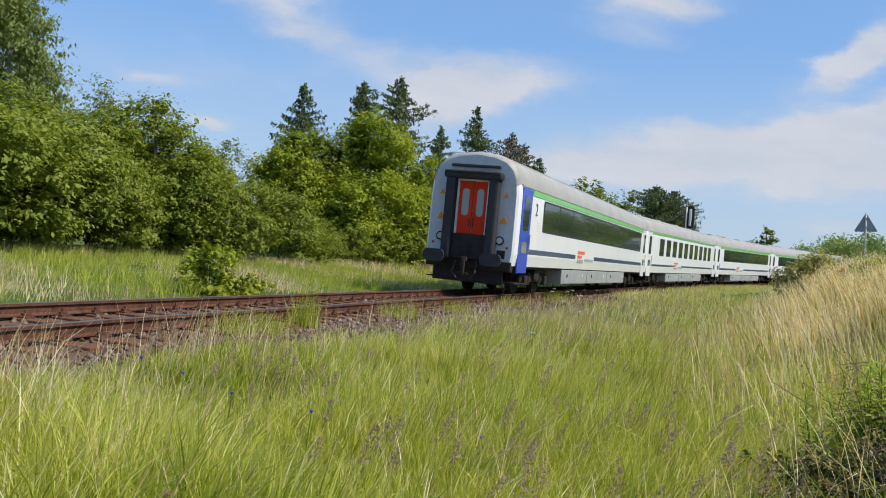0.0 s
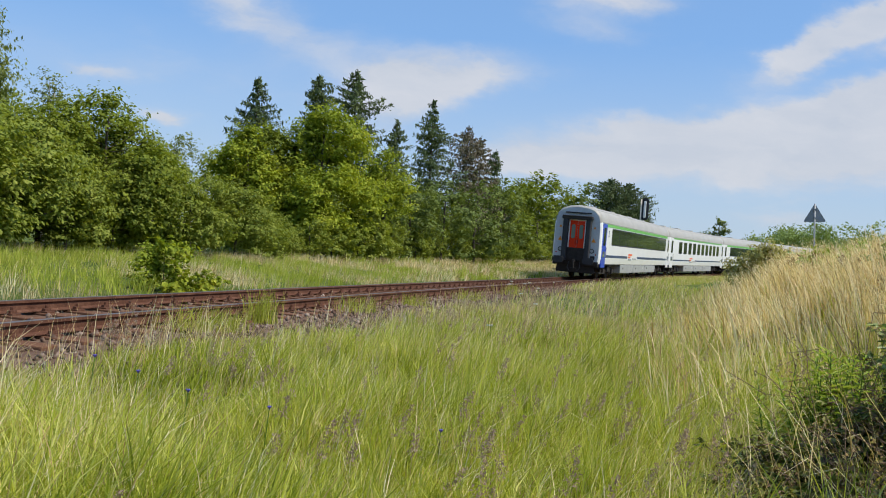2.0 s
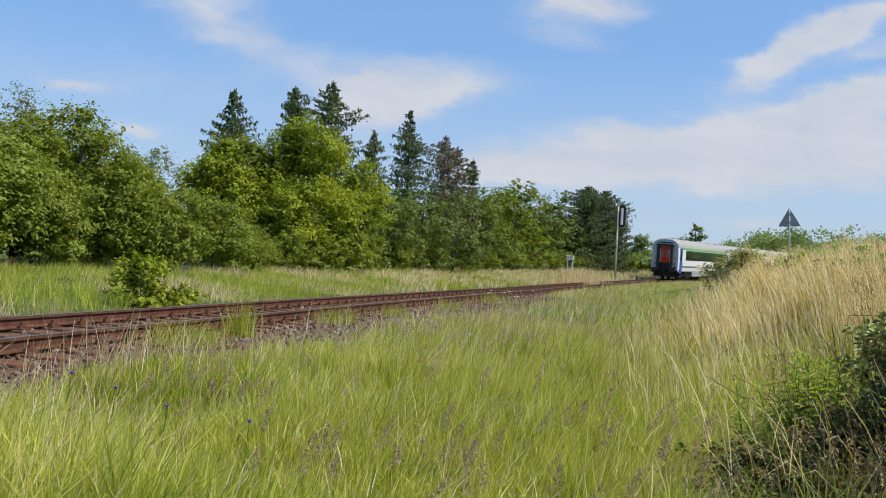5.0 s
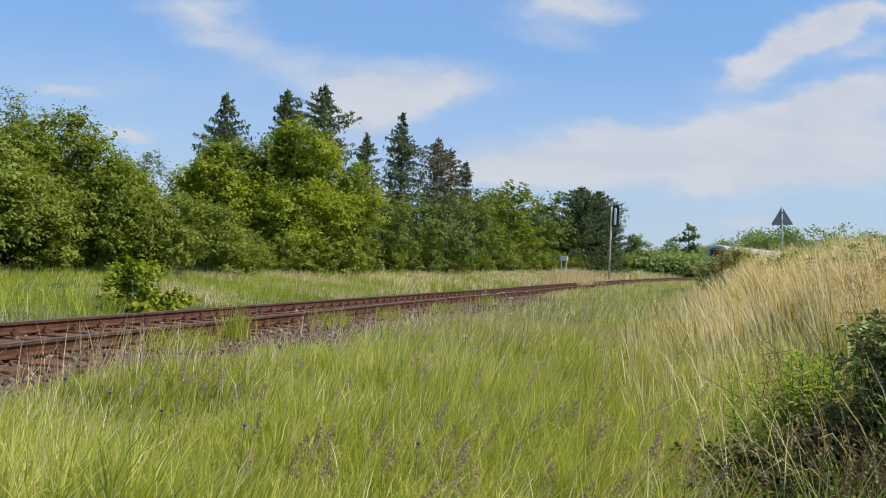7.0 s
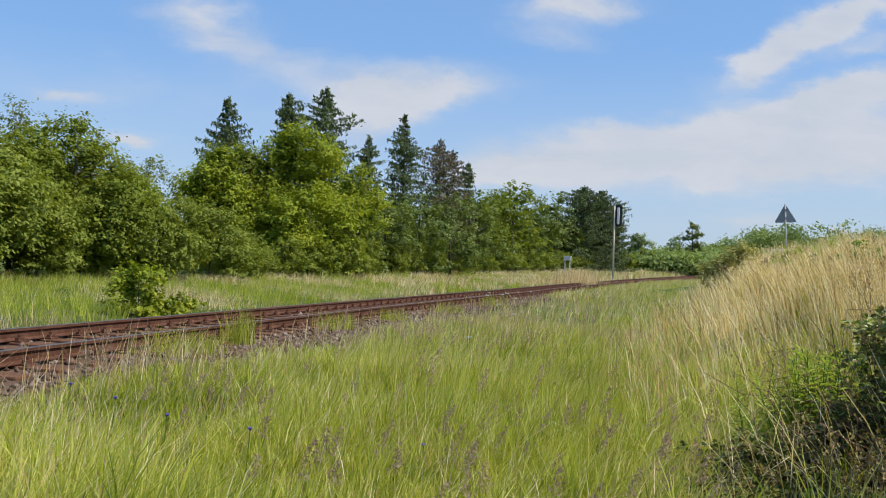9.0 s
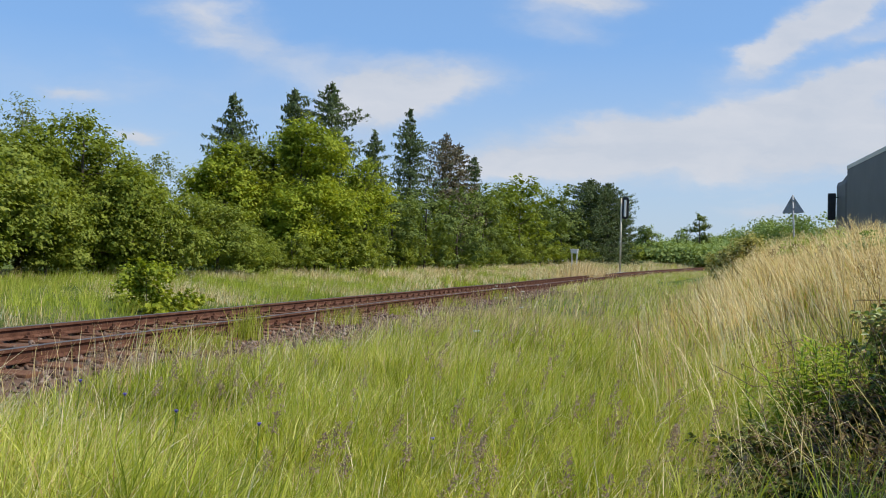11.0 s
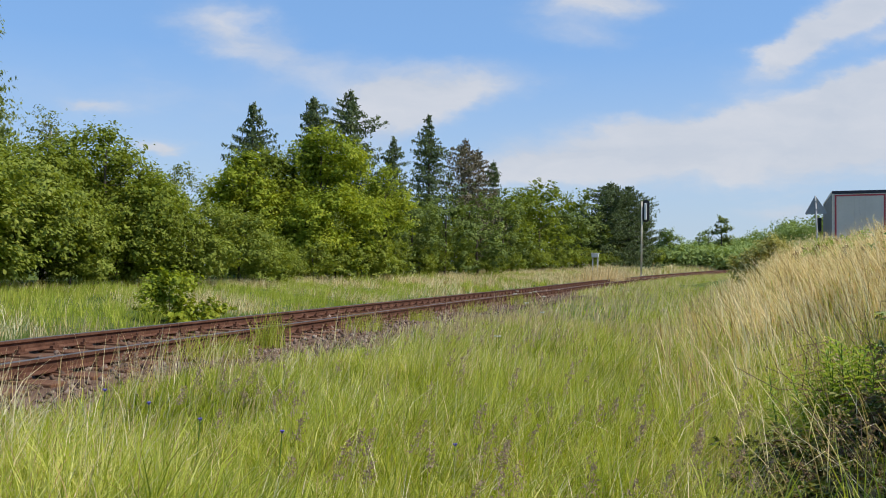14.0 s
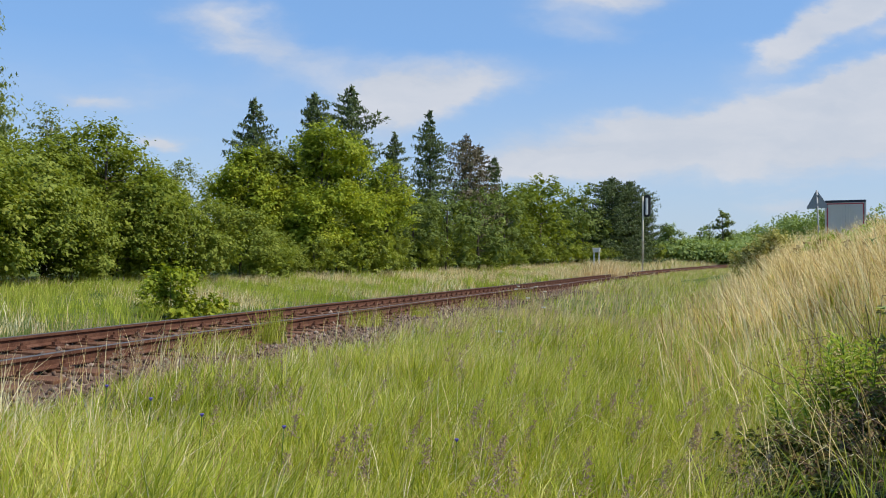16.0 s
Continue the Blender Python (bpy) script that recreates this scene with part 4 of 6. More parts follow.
def make_road_sign():
    p = bearing(25.42, 43.5)
    z = float(ground_z(p.x, p.y))
    sign = thing("road_sign", "triangular road warning sign seen from its grey back", "road sign")
    sign.matrix_world = Matrix.Translation((p.x, p.y, z - 0.05)) @ pose(0, 0, 0, 0, -2.2, -24)
    top = EYE + 43.5 * math.tan(radians(4.42)) - z + 0.05
    smooth(part("post", rod(bmesh.new(), (0, 0, 0), (0, 0, top - 0.02), 0.038, 0.038, 14), M["signpost"], sign, "galvanised post"))
    side, r = 0.98, 0.05
    h = side * 0.866
    pts = []
    for cx, cz, a0 in ((0, top - 2 * r, 30), (-side / 2 + 1.73 * r, top - h + r, 150), (side / 2 - 1.73 * r, top - h + r, 270)):
        for i in range(5):
            a = radians(a0 + 120 * i / 4)
            pts.append((cx + r * math.cos(a), cz + r * math.sin(a)))
    plate = part("plate", turned(prism(pts, 0.045, 0.05), Matrix.Rotation(radians(90), 4, "Z")), M["signback"], sign, "grey back of a triangular plate")
    for zz in (top - 0.3, top - 0.68):
        part("clamp", boxed(-0.07, 0.07, -0.05, 0.05, zz, zz + 0.05), M["galv"], sign)
    part("rim", turned(prism(pts, 0.05, 0.065), Matrix.Rotation(radians(90), 4, "Z")), M["redtape"], plate)
    return sign


make_road_sign()


BOX_AT = bearing(12.22, 66)


def make_cabinet():
    p = BOX_AT
    z = float(ground_z(p.x, p.y))
    c = thing("trackside_box", "small white trackside box on two legs in dry grass", "equipment box")
    c.matrix_world = Matrix.Translation((p.x, p.y, z)) @ pose(0, 0, 0, 0, 0, -20)
    part("box", boxed(-0.26, 0.26, -0.16, 0.16, 1.85, 2.12, bevel=0.03), M["cabinet"], c)
    part("lid", boxed(-0.3, 0.3, -0.2, 0.2, 2.12, 2.18, bevel=0.02), M["cabinet"], c)
    for x in (-0.18, 0.18):
        part("leg", boxed(x - 0.04, x + 0.04, -0.04, 0.04, -0.1, 1.87), M["cabinet"], c)
    return c


make_cabinet()


# ---- trees and shrubs ----
def trunk_mesh(bm, height, r, lean, limbs, rng, spread):
    top = Vector((lean[0], lean[1], height))
    steps = 5
    last = Vector((0, 0, -0.2))
    for i in range(1, steps + 1):
        p = top * (i / steps) + Vector((rng.normal() * 0.06, rng.normal() * 0.06, 0)) * height * 0.1
        rod(bm, last, p, r * (1 - 0.75 * (i - 1) / steps), r * (1 - 0.75 * i / steps), 9)
        last = p
    for i in range(limbs):
        f = rng.uniform(0.25, 0.9)
        a = rng.uniform(0, 2 * math.pi)
        start = top * f
        end = start + Vector((math.cos(a) * spread * (1.1 - f * 0.5), math.sin(a) * spread * (1.1 - f * 0.5), height * rng.uniform(0.08, 0.22)))
        mid = (start + end) / 2 + Vector((0, 0, -0.1))
        rod(bm, start, mid, r * 0.32 * (1.2 - f), r * 0.22 * (1.2 - f), 6)
        rod(bm, mid, end, r * 0.22 * (1.2 - f), 0.012, 6)
    return bm


def crown_points(rng, n, height, radius, base, lobes, taper=0.55, fill=0.16, spray=0.45):
    """Leaf places and outward normals: leafy sprays that stand out of many lobes, with hollows between them."""
    cs, rs = [], []
    for i in range(lobes):
        f = (i + rng.random()) / lobes
        prof = math.sin(math.pi * min(1, 0.18 + 0.82 * f)) ** taper
        a, q = rng.uniform(0, 2 * math.pi), math.sqrt(rng.uniform(0.15, 1))
        lr = radius * rng.uniform(0.16, 0.42) * (0.45 + 0.55 * prof)
        cs.append((math.cos(a) * q * (radius * prof - lr * 0.6), math.sin(a) * q * (radius * prof - lr * 0.6), base + lr * 0.5 + f * (height - base - lr * 1.2)))
        rs.append(lr)
    cs, rs = np.array(cs), np.array(rs)
    k = 22
    m = max(8, n // k)
    pick = rng.choice(lobes, m, p=rs ** 2 / (rs ** 2).sum())
    d = unit(rng.normal(size=(m, 3)))
    d[:, 2] = np.where(d[:, 2] < -0.35, -d[:, 2], d[:, 2])
    rad = np.where(rng.random(m) < fill, rng.uniform(0.2, 0.7, m), rng.normal(0.86, 0.09, m))
    ragged = 1 + 0.2 * np.sin(4 * d[:, 0] + 3 * pick) * np.sin(4 * d[:, 1] + pick)
    root = cs[pick] + d * (rs[pick] * rad * ragged)[:, None] * np.array([1, 1, 0.85])
    axis_of = unit(d + np.array([0, 0, 0.35]) + rng.normal(0, 0.35, (m, 3)))
    reach = spray * rng.uniform(0.45, 1.35, m) * np.minimum(1.0, rs[pick] / (radius * 0.3) + 0.3)
    owner = np.repeat(np.arange(m), k)[:n]
    if len(owner) < n:
        owner = np.concatenate([owner, rng.integers(0, m, n - len(owner))])
    t = rng.random(n)
    off = rng.normal(0, 0.23, (n, 3)) * (reach[owner] * (1.15 - 0.6 * t))[:, None] * np.array([1, 1, 0.6])
    p = root[owner] + axis_of[owner] * (reach[owner] * (t - 0.25))[:, None] + off
    p[:, 2] = np.maximum(p[:, 2], 0.02)
    return p, 0.5 * d[owner] + 0.35 * axis_of[owner] + np.array([0, 0, 0.35])


def broad_tree(name, label, height, radius, seed, count, leaf, material, bark="bark", base=0.25, lobes=26, taper=0.55, category="tree", group="", droop=0.25, spray=None):
    rng = np.random.default_rng(seed)
    tree = thing(name, label, category, group)
    part("trunk", trunk_mesh(bmesh.new(), height * 0.86, max(0.006, height * 0.02) if height > 2 else height * 0.008, (rng.normal() * 0.2, rng.normal() * 0.2) if height > 2 else (0, 0), 9 if height > 2 else 0, rng, radius * 0.6), M[bark], tree)
    p, d = crown_points(rng, count, height, radius, height * base, lobes, taper, spray=spray or min(0.75, 0.13 * height + 0.08))
    size = leaf * rng.uniform(0.65, 1.35, count)
    ob = new("crown", leaves("crown", p, d + np.array([0, 0, 0.35]), size, size * 0.7, rng, material, droop))
    ob.parent = tree
    return tree


def spruce(name, label, height, radius, seed, material, sparse=1.0, slope=0.55, bare=0.0):
    """A conifer: whorl over whorl of arms that sag and lift again at the tip, hung with flat sprays."""
    rng = np.random.default_rng(seed)
    tree = thing(name, label, "conifer")
    bm = rod(bmesh.new(), (0, 0, -0.2), (0, 0, height), height * 0.015, 0.012, 9)
    cs, ns, ln = [], [], []
    z = height * 0.06
    while z < height - 0.1:
        f = z / height
        arms = int(rng.integers(6, 9) * sparse + 0.5)
        turn = rng.uniform(0, 6.283)
        for i in range(arms):
            a = turn + 6.283 * i / arms + rng.normal(0, 0.25)
            lop = 0.85 + 0.22 * math.sin(a + 0.5 * z + seed) + 0.12 * math.sin(2.3 * z + seed)
            L = min(radius * (1.08 - 0.45 * f), slope * (height - z) + 0.12) * rng.uniform(0.62, 1.15) * lop
            out, side = np.array([math.cos(a), math.sin(a), 0.0]), np.array([-math.sin(a), math.cos(a), 0.0])
            sag = (-0.42 + 0.75 * f) * L
            root = np.array([0, 0, z + rng.normal(0, 0.08)])
            mid, end = root + out * L * 0.6 + np.array([0, 0, sag * 0.75]), root + out * L + np.array([0, 0, sag * 0.75 + 0.12 * L])
            rod(bm, root, mid, 0.012 + 0.006 * L, 0.012, 4)
            rod(bm, mid, end, 0.012, 0.004, 4)
            m = max(7, int(L * 34 * (1 - bare * rng.random())))
            t = rng.uniform(0.12, 1, m)[:, None]
            line = np.where(t < 0.6, root + (mid - root) * t / 0.6, mid + (end - mid) * (t - 0.6) / 0.4)
            wide = (rng.uniform(-1, 1, m) * 0.30 * L * (1.15 - t[:, 0]) ** 0.6)[:, None]
            cs.append(line + side * wide + np.array([0, 0, -1]) * (np.abs(rng.normal(0, 0.09, m)) * (1 + L * 0.35))[:, None])
            ns.append(np.tile([0, 0, 0.5], (m, 1)) + out * 0.3 + rng.normal(0, 0.5, (m, 3)))
            ln.append(rng.uniform(0.14, 0.30, m))
        z += (0.30 + 0.30 * (1 - f)) * rng.uniform(0.8, 1.2)
    # the leader
    m = 14
    cs.append(np.stack([rng.normal(0, 0.03, m), rng.normal(0, 0.03, m), height - rng.uniform(0, 0.6, m)], 1))
    ns.append(rng.normal(0, 1, (m, 3))), ln.append(rng.uniform(0.1, 0.16, m))
    part("trunk", bm, M["bark"], tree)
    cs, ns, ln = np.concatenate(cs), np.concatenate(ns), np.concatenate(ln)
    ob = new("crown", leaves("crown", cs, ns, ln * 1.25, ln * 0.42, rng, material, 0.4))
    ob.parent = tree
    return tree


def plant(tree, b, d, turn=0, scale=1.0, tall=None, sink=0.05, copy=False):
    p = bearing(b, d)
    m = Matrix.Translation((p.x, p.y, float(ground_z(p.x, p.y)) - sink)) @ Matrix.Rotation(radians(turn), 4, "Z") @ Matrix.Diagonal((scale, scale, tall or scale, 1))
    if copy:
        return copy_thing(tree, m @ Matrix.Diagonal([1 / k for k in tree.scale] + [1]))
    tree.matrix_world = m
    return tree


# single trees
plant(broad_tree("birch_tree", "tall birch with hanging olive-green foliage", 14.5, 3.6, 11, 42000, 0.11, M["olive"], "birch", 0.06, 70, 0.4, droop=0.9), -29.2, 36)
plant(broad_tree("birch_tree", "birch with hanging olive-green foliage", 8.4, 2.1, 12, 20000, 0.11, M["olive"], "birch", 0.03, 50, 0.45, droop=0.9), -26.9, 33)
plant(broad_tree("round_tree", "round broadleaf tree with dense bright green foliage", 5.3, 2.6, 13, 36000, 0.125, M["grove"], "bark", 0.02, 60, 0.45), -18.6, 32)
plant(broad_tree("round_tree", "broadleaf tree with green foliage", 4.6, 2.2, 19, 20000, 0.125, M["grove"], "bark", 0.0, 44, 0.4), -21.8, 31)
plant(broad_tree("round_tree", "low broadleaf tree with bright green foliage", 3.9, 1.8, 20, 17000, 0.125, M["grove"], "bark", 0.0, 40, 0.4), -15.9, 33)
plant(broad_tree("slender_tree", "slender tree with thin grey-green foliage", 6.8, 0.9, 14, 3000, 0.11, M["olive"], "birch", 0.3, 12), -21.6, 38)
plant(broad_tree("slender_tree", "slender tree with thin grey-green foliage", 4.6, 1.1, 15, 3200, 0.10, M["olive"], "birch", 0.2, 14), -13.9, 36)
plant(broad_tree("maple_tree", "maple with bright yellow-green foliage", 7.5, 3.1, 16, 48000, 0.14, M["maple"], "bark", 0.02, 60, 0.5), -5.2, 44)
plant(broad_tree("maple_tree", "maple with yellow-green foliage", 5.9, 1.9, 17, 21000, 0.14, M["maple"], "bark", 0.02, 40, 0.5), -10.2, 43)
# this maple's shade is painted: it takes the darker grove leaf colour
plant(broad_tree("maple_tree", "maple beside the larger one, shade put into its darker leaves", 6.3, 2.4, 29, 24000, 0.14, M["grove"], "bark", 0.0, 40, 0.5), -8.3, 44.5)
plant(broad_tree("young_tree", "young tree with light yellow-green foliage", 6.2, 1.5, 18, 10000, 0.13, M["maple"], "bark", 0.3, 26, 0.6), -1.2, 49)
plant(spruce("spruce_tree", "dark spruce with a pointed top", 10.8, 2.8, 21, M["needle"], slope=0.62), -9.66, 56)
plant(spruce("spruce_tree", "dark spruce behind the maple", 11.5, 2.9, 22, M["needle"], 1.1, slope=0.7), -5.9, 57)
plant(spruce("spruce_tree", "tall spruce with loose drooping branches", 12.2, 3.0, 23, M["needle"], 0.95, slope=0.75), -3.5, 58)
plant(spruce("spruce_tree", "small spruce beside the young tree", 9.4, 2.0, 59, M["needle"], slope=0.5), -0.7, 60)
plant(spruce("spruce_tree", "dark narrow spruce with a pointed top", 12.1, 2.9, 24, M["needle"]), 1.57, 68)
plant(spruce("spruce_tree", "half-dead brownish spruce with bare branch tips", 10.8, 3.2, 25, M["deadneedle"], 1.0, slope=0.9, bare=0.6), 3.9, 71)
plant(spruce("spruce_tree", "thin brown spruce with half-bare branches", 10.2, 2.6, 58, M["deadneedle"], 0.9, slope=0.7, bare=0.7), 4.75, 72)
plant(spruce("spruce_tree", "slim young spruce in the thicket", 9.5, 1.5, 26, M["needle"]), 5.75, 75)
plant(spruce("spruce_tree", "broad dark pine behind the signal", 9.9, 4.4, 27, M["needle"], 1.7, slope=1.3), 13.2, 101)
plant(spruce("spruce_tree", "broad dark pine behind the signal", 9.5, 4.0, 30, M["needle"], 1.6, slope=1.2), 14.3, 103)
plant(spruce("spruce_tree", "slim dark spruce beside the pine", 8.4, 3.0, 28, M["needle"], 1.2), 15.2, 105)

# the hedge along the line and the thicket behind it
SHRUB = ("shrub", "dense green hedge shrub beside the railway")
WOOD = ("thicket_tree", "green broadleaf tree in the thicket")
HEDGE = [broad_tree(*SHRUB, 3.4, 2.3, 31 + i, 18000, 0.112, M["hedge"], "bark", 0.0, 24, 0.3, "shrub", "hedge shrubs") for i in range(3)]
HEDGE_FAR = [broad_tree(*SHRUB, 3.4, 2.3, 35 + i, 4400, 0.185, M["hedge"], "bark", 0.0, 30, 0.3, "shrub", "hedge shrubs") for i in range(2)]
THICKET = [broad_tree(*WOOD, 6.0, 2.6, 41 + i, 9000, 0.14, M["hedge" if i else "grove"], "bark", 0.0, 34, 0.35, "tree", "thicket trees") for i in range(2)]
THICKET_FAR = [broad_tree(*WOOD, 6.0, 2.6, 45 + i, 4600, 0.21, M["shadewood" if i else "grove"], "bark", 0.0, 34, 0.35, "tree", "thicket trees") for i in range(2)]
ROADSIDE = [broad_tree("roadside_tree", "green broadleaf tree across the road", 6.5, 2.8, 49, 2200, 0.34, M["grove"], "bark", 0.1, 24, 0.4, "tree", "roadside trees")]


def along(s, off):
    p = at_track(s, off)
    return math.degrees(math.atan2(p.x, p.y)), math.hypot(p.x, p.y)


def make_row(kinds, rng, s, end, off, wobble, step, tall):
    """Plants of a few kinds in an uneven row; tall: their heights along the row."""
    first = [True] * len(kinds)
    while s < end:
        i = int(rng.integers(0, len(kinds)))
        b, d = along(s, off + rng.normal() * wobble)
        h = float(np.interp(s, *tall)) * rng.uniform(0.82, 1.14)
        plant(kinds[i], b, d, rng.uniform(0, 360), max(0.55, h) * rng.uniform(0.92, 1.1), h, copy=not first[i])
        first[i] = False
        s += step * rng.uniform(0.8, 1.25) * float(np.interp(s, [20, 70], [1, 1.6]))


make_row(HEDGE, np.random.default_rng(5), -13, 11, -10.4, 0.4, 2.1, ([-13, 3, 7, 11], [1.1, 1.0, 0.75, 0.4]))
make_row(HEDGE_FAR, np.random.default_rng(15), 11.5, 100, -9.6, 0.4, 2.6, ([8, 16, 26, 40, 60, 100], [0.55, 0.7, 0.56, 0.5, 0.6, 0.7]))
make_row(THICKET, np.random.default_rng(6), -12, 7, -14.2, 0.8, 3.0, ([-12, 7], [0.8, 0.68]))
for b, d, k in ((-1.6, 51, 0.8), (0.6, 54, 0.84), (2.6, 57, 0.88), (4.7, 61, 0.95)):
    plant(THICKET_FAR[1], b, d, 70 * b, k, copy=b > -1)
make_row([THICKET_FAR[0], copy_thing(THICKET_FAR[1], Matrix.Identity(4))], np.random.default_rng(7), 15, 92, -12.6, 0.8, 2.8, ([15, 24, 35, 50, 60, 74, 86, 92], [0.7, 0.8, 0.82, 1.1, 1.28, 1.28, 1.0, 0.7]))
make_row([copy_thing(THICKET_FAR[1], Matrix.Identity(4))], np.random.default_rng(27), 17, 84, -16.2, 0.7, 3.6, ([17, 30, 45, 60, 84], [0.98, 1.02, 1.12, 1.2, 1.1]))
# a row of trees on the other side of the road, which the coach windows mirror
make_row(ROADSIDE, np.random.default_rng(10), -40, 60, 31, 1.5, 6.0, ([-40, 60], [1.0, 1.1]))

# the small bush beyond the rails and the far trees
plant(broad_tree("bush", "leafy green bush in the grass beyond the track", 1.2, 0.6, 51, 3400, 0.085, M["maple"], "bark", 0.0, 26, 0.1, "bush"), -14.6, 19.0)
plant(broad_tree("bush", "low leafy green bush in the grass beyond the track", 0.55, 0.55, 56, 1500, 0.08, M["maple"], "bark", 0.0, 20, 0.1, "bush"), -12.3, 19.3)
# distance haze is put into this pine's pale grey-green leaf colour
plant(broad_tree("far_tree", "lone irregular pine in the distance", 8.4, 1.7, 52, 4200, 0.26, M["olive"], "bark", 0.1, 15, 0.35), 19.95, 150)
plant(broad_tree("far_tree", "low round tree in the distance", 6.0, 2.6, 53, 5000, 0.25, M["farwood"], "bark", 0.0, 30), 19.1, 150)
plant(broad_tree("far_tree", "round tree at the end of the thicket", 5.0, 2.0, 54, 5000, 0.22, M["farwood"], "bark", 0.0, 30), 16.7, 119)


def make_far_woods():
    rng = np.random.default_rng(8)
    P, D = [], []
    for b0, b1, d0, d1, tall in ((15.2, 21.5, 118, 150, 2.7), (18, 23.5, 190, 230, 6.6), (20.5, 32.5, 155, 175, 4.2), (21.9, 23.5, 175, 205, 8.2), (23.2, 26, 175, 215, 10.2), (25, 32.5, 170, 230, 10.6)):
        for _ in range(int((b1 - b0) * 7)):
            b, d = rng.uniform(b0, b1), rng.uniform(d0, d1)
            c = bearing(b, d)
            r, h = rng.uniform(2.5, 4.5), tall * rng.uniform(0.72, 1.0)
            p, n = crown_points(rng, 900, h, r, 0.0, 26, 0.3, spray=0.3)
            P.append(p + rng.normal(0, 0.65, p.shape) * np.array([1.6, 1.6, 0.6]) + np.array([c.x, c.y, float(ground_z(c.x, c.y))])), D.append(n)
    P, D = np.concatenate(P), np.concatenate(D)
    size = 0.42 * rng.uniform(0.7, 1.4, len(P))
    ob = new("far_woods", leaves("far_woods", P, D, size, size * 0.75, rng, M["farwood"]))
    tagged(ob, "distant green woods on the rising ground", "woods", kind="stuff")


make_far_woods()


# ---- grass ----
WIND = np.array([0.22, -0.10])
SWAYING = []


def sector(rng, n, d0, d1, b0=-33.0, b1=37.0):
    """Points of the plan spread evenly over a stretch of meadow before the camera's spot."""
    d = np.sqrt(rng.uniform(d0 ** 2, d1 ** 2, n))
    b = np.radians(rng.uniform(b0, b1, n))
    return d * np.sin(b), d * np.cos(b)


def tufty(x, y, k=1.0):
    return 0.5 + 0.25 * np.sin(2.1 * x * k + 1.7 * np.sin(1.3 * y * k)) + 0.25 * np.sin(1.9 * y * k + 2.3 * np.sin(0.8 * x * k + 1))


def grass(name, label, rng, x, y, h, w, material, bends=2, lean=0.34, wind=1.0, hvar=0.35, drift=WIND, tufts=0):
    z = ground_z(x, y)
    n = len(x)
    hh = h * (0.62 + 0.7 * tufty(x, y)) * rng.uniform(1 - hvar, 1 + hvar, n)
    le = rng.normal(0, lean, (n, 2)) + np.asarray(drift) * wind
    if tufts:
        # most blades stand in tufts and spread out from the middle of theirs
        m = max(1, n // tufts)
        own = rng.integers(0, m, n)
        step = rng.normal(0, 0.055, (n, 2))
        clumped = rng.random(n) < 0.78
        x, y = np.where(clumped, x[own] + step[:, 0], x), np.where(clumped, y[own] + step[:, 1], y)
        grown = rng.uniform(0.62, 1.25, m)[own]
        hh = np.where(clumped, np.asarray(hh)[own] * grown * rng.uniform(0.7, 1.15, n), hh)
        le = np.where(clumped[:, None], 0.6 * le + 2.8 * step + rng.normal(0, 0.16, (m, 2))[own], le)
        z = ground_z(x, y)
    ob = new(name, blades(name, np.stack([x, y, z - 0.02], 1), hh, w * rng.uniform(0.6, 1.4, n), le, rng, material, bends))
    return tagged(ob, label, "grass", kind="stuff")


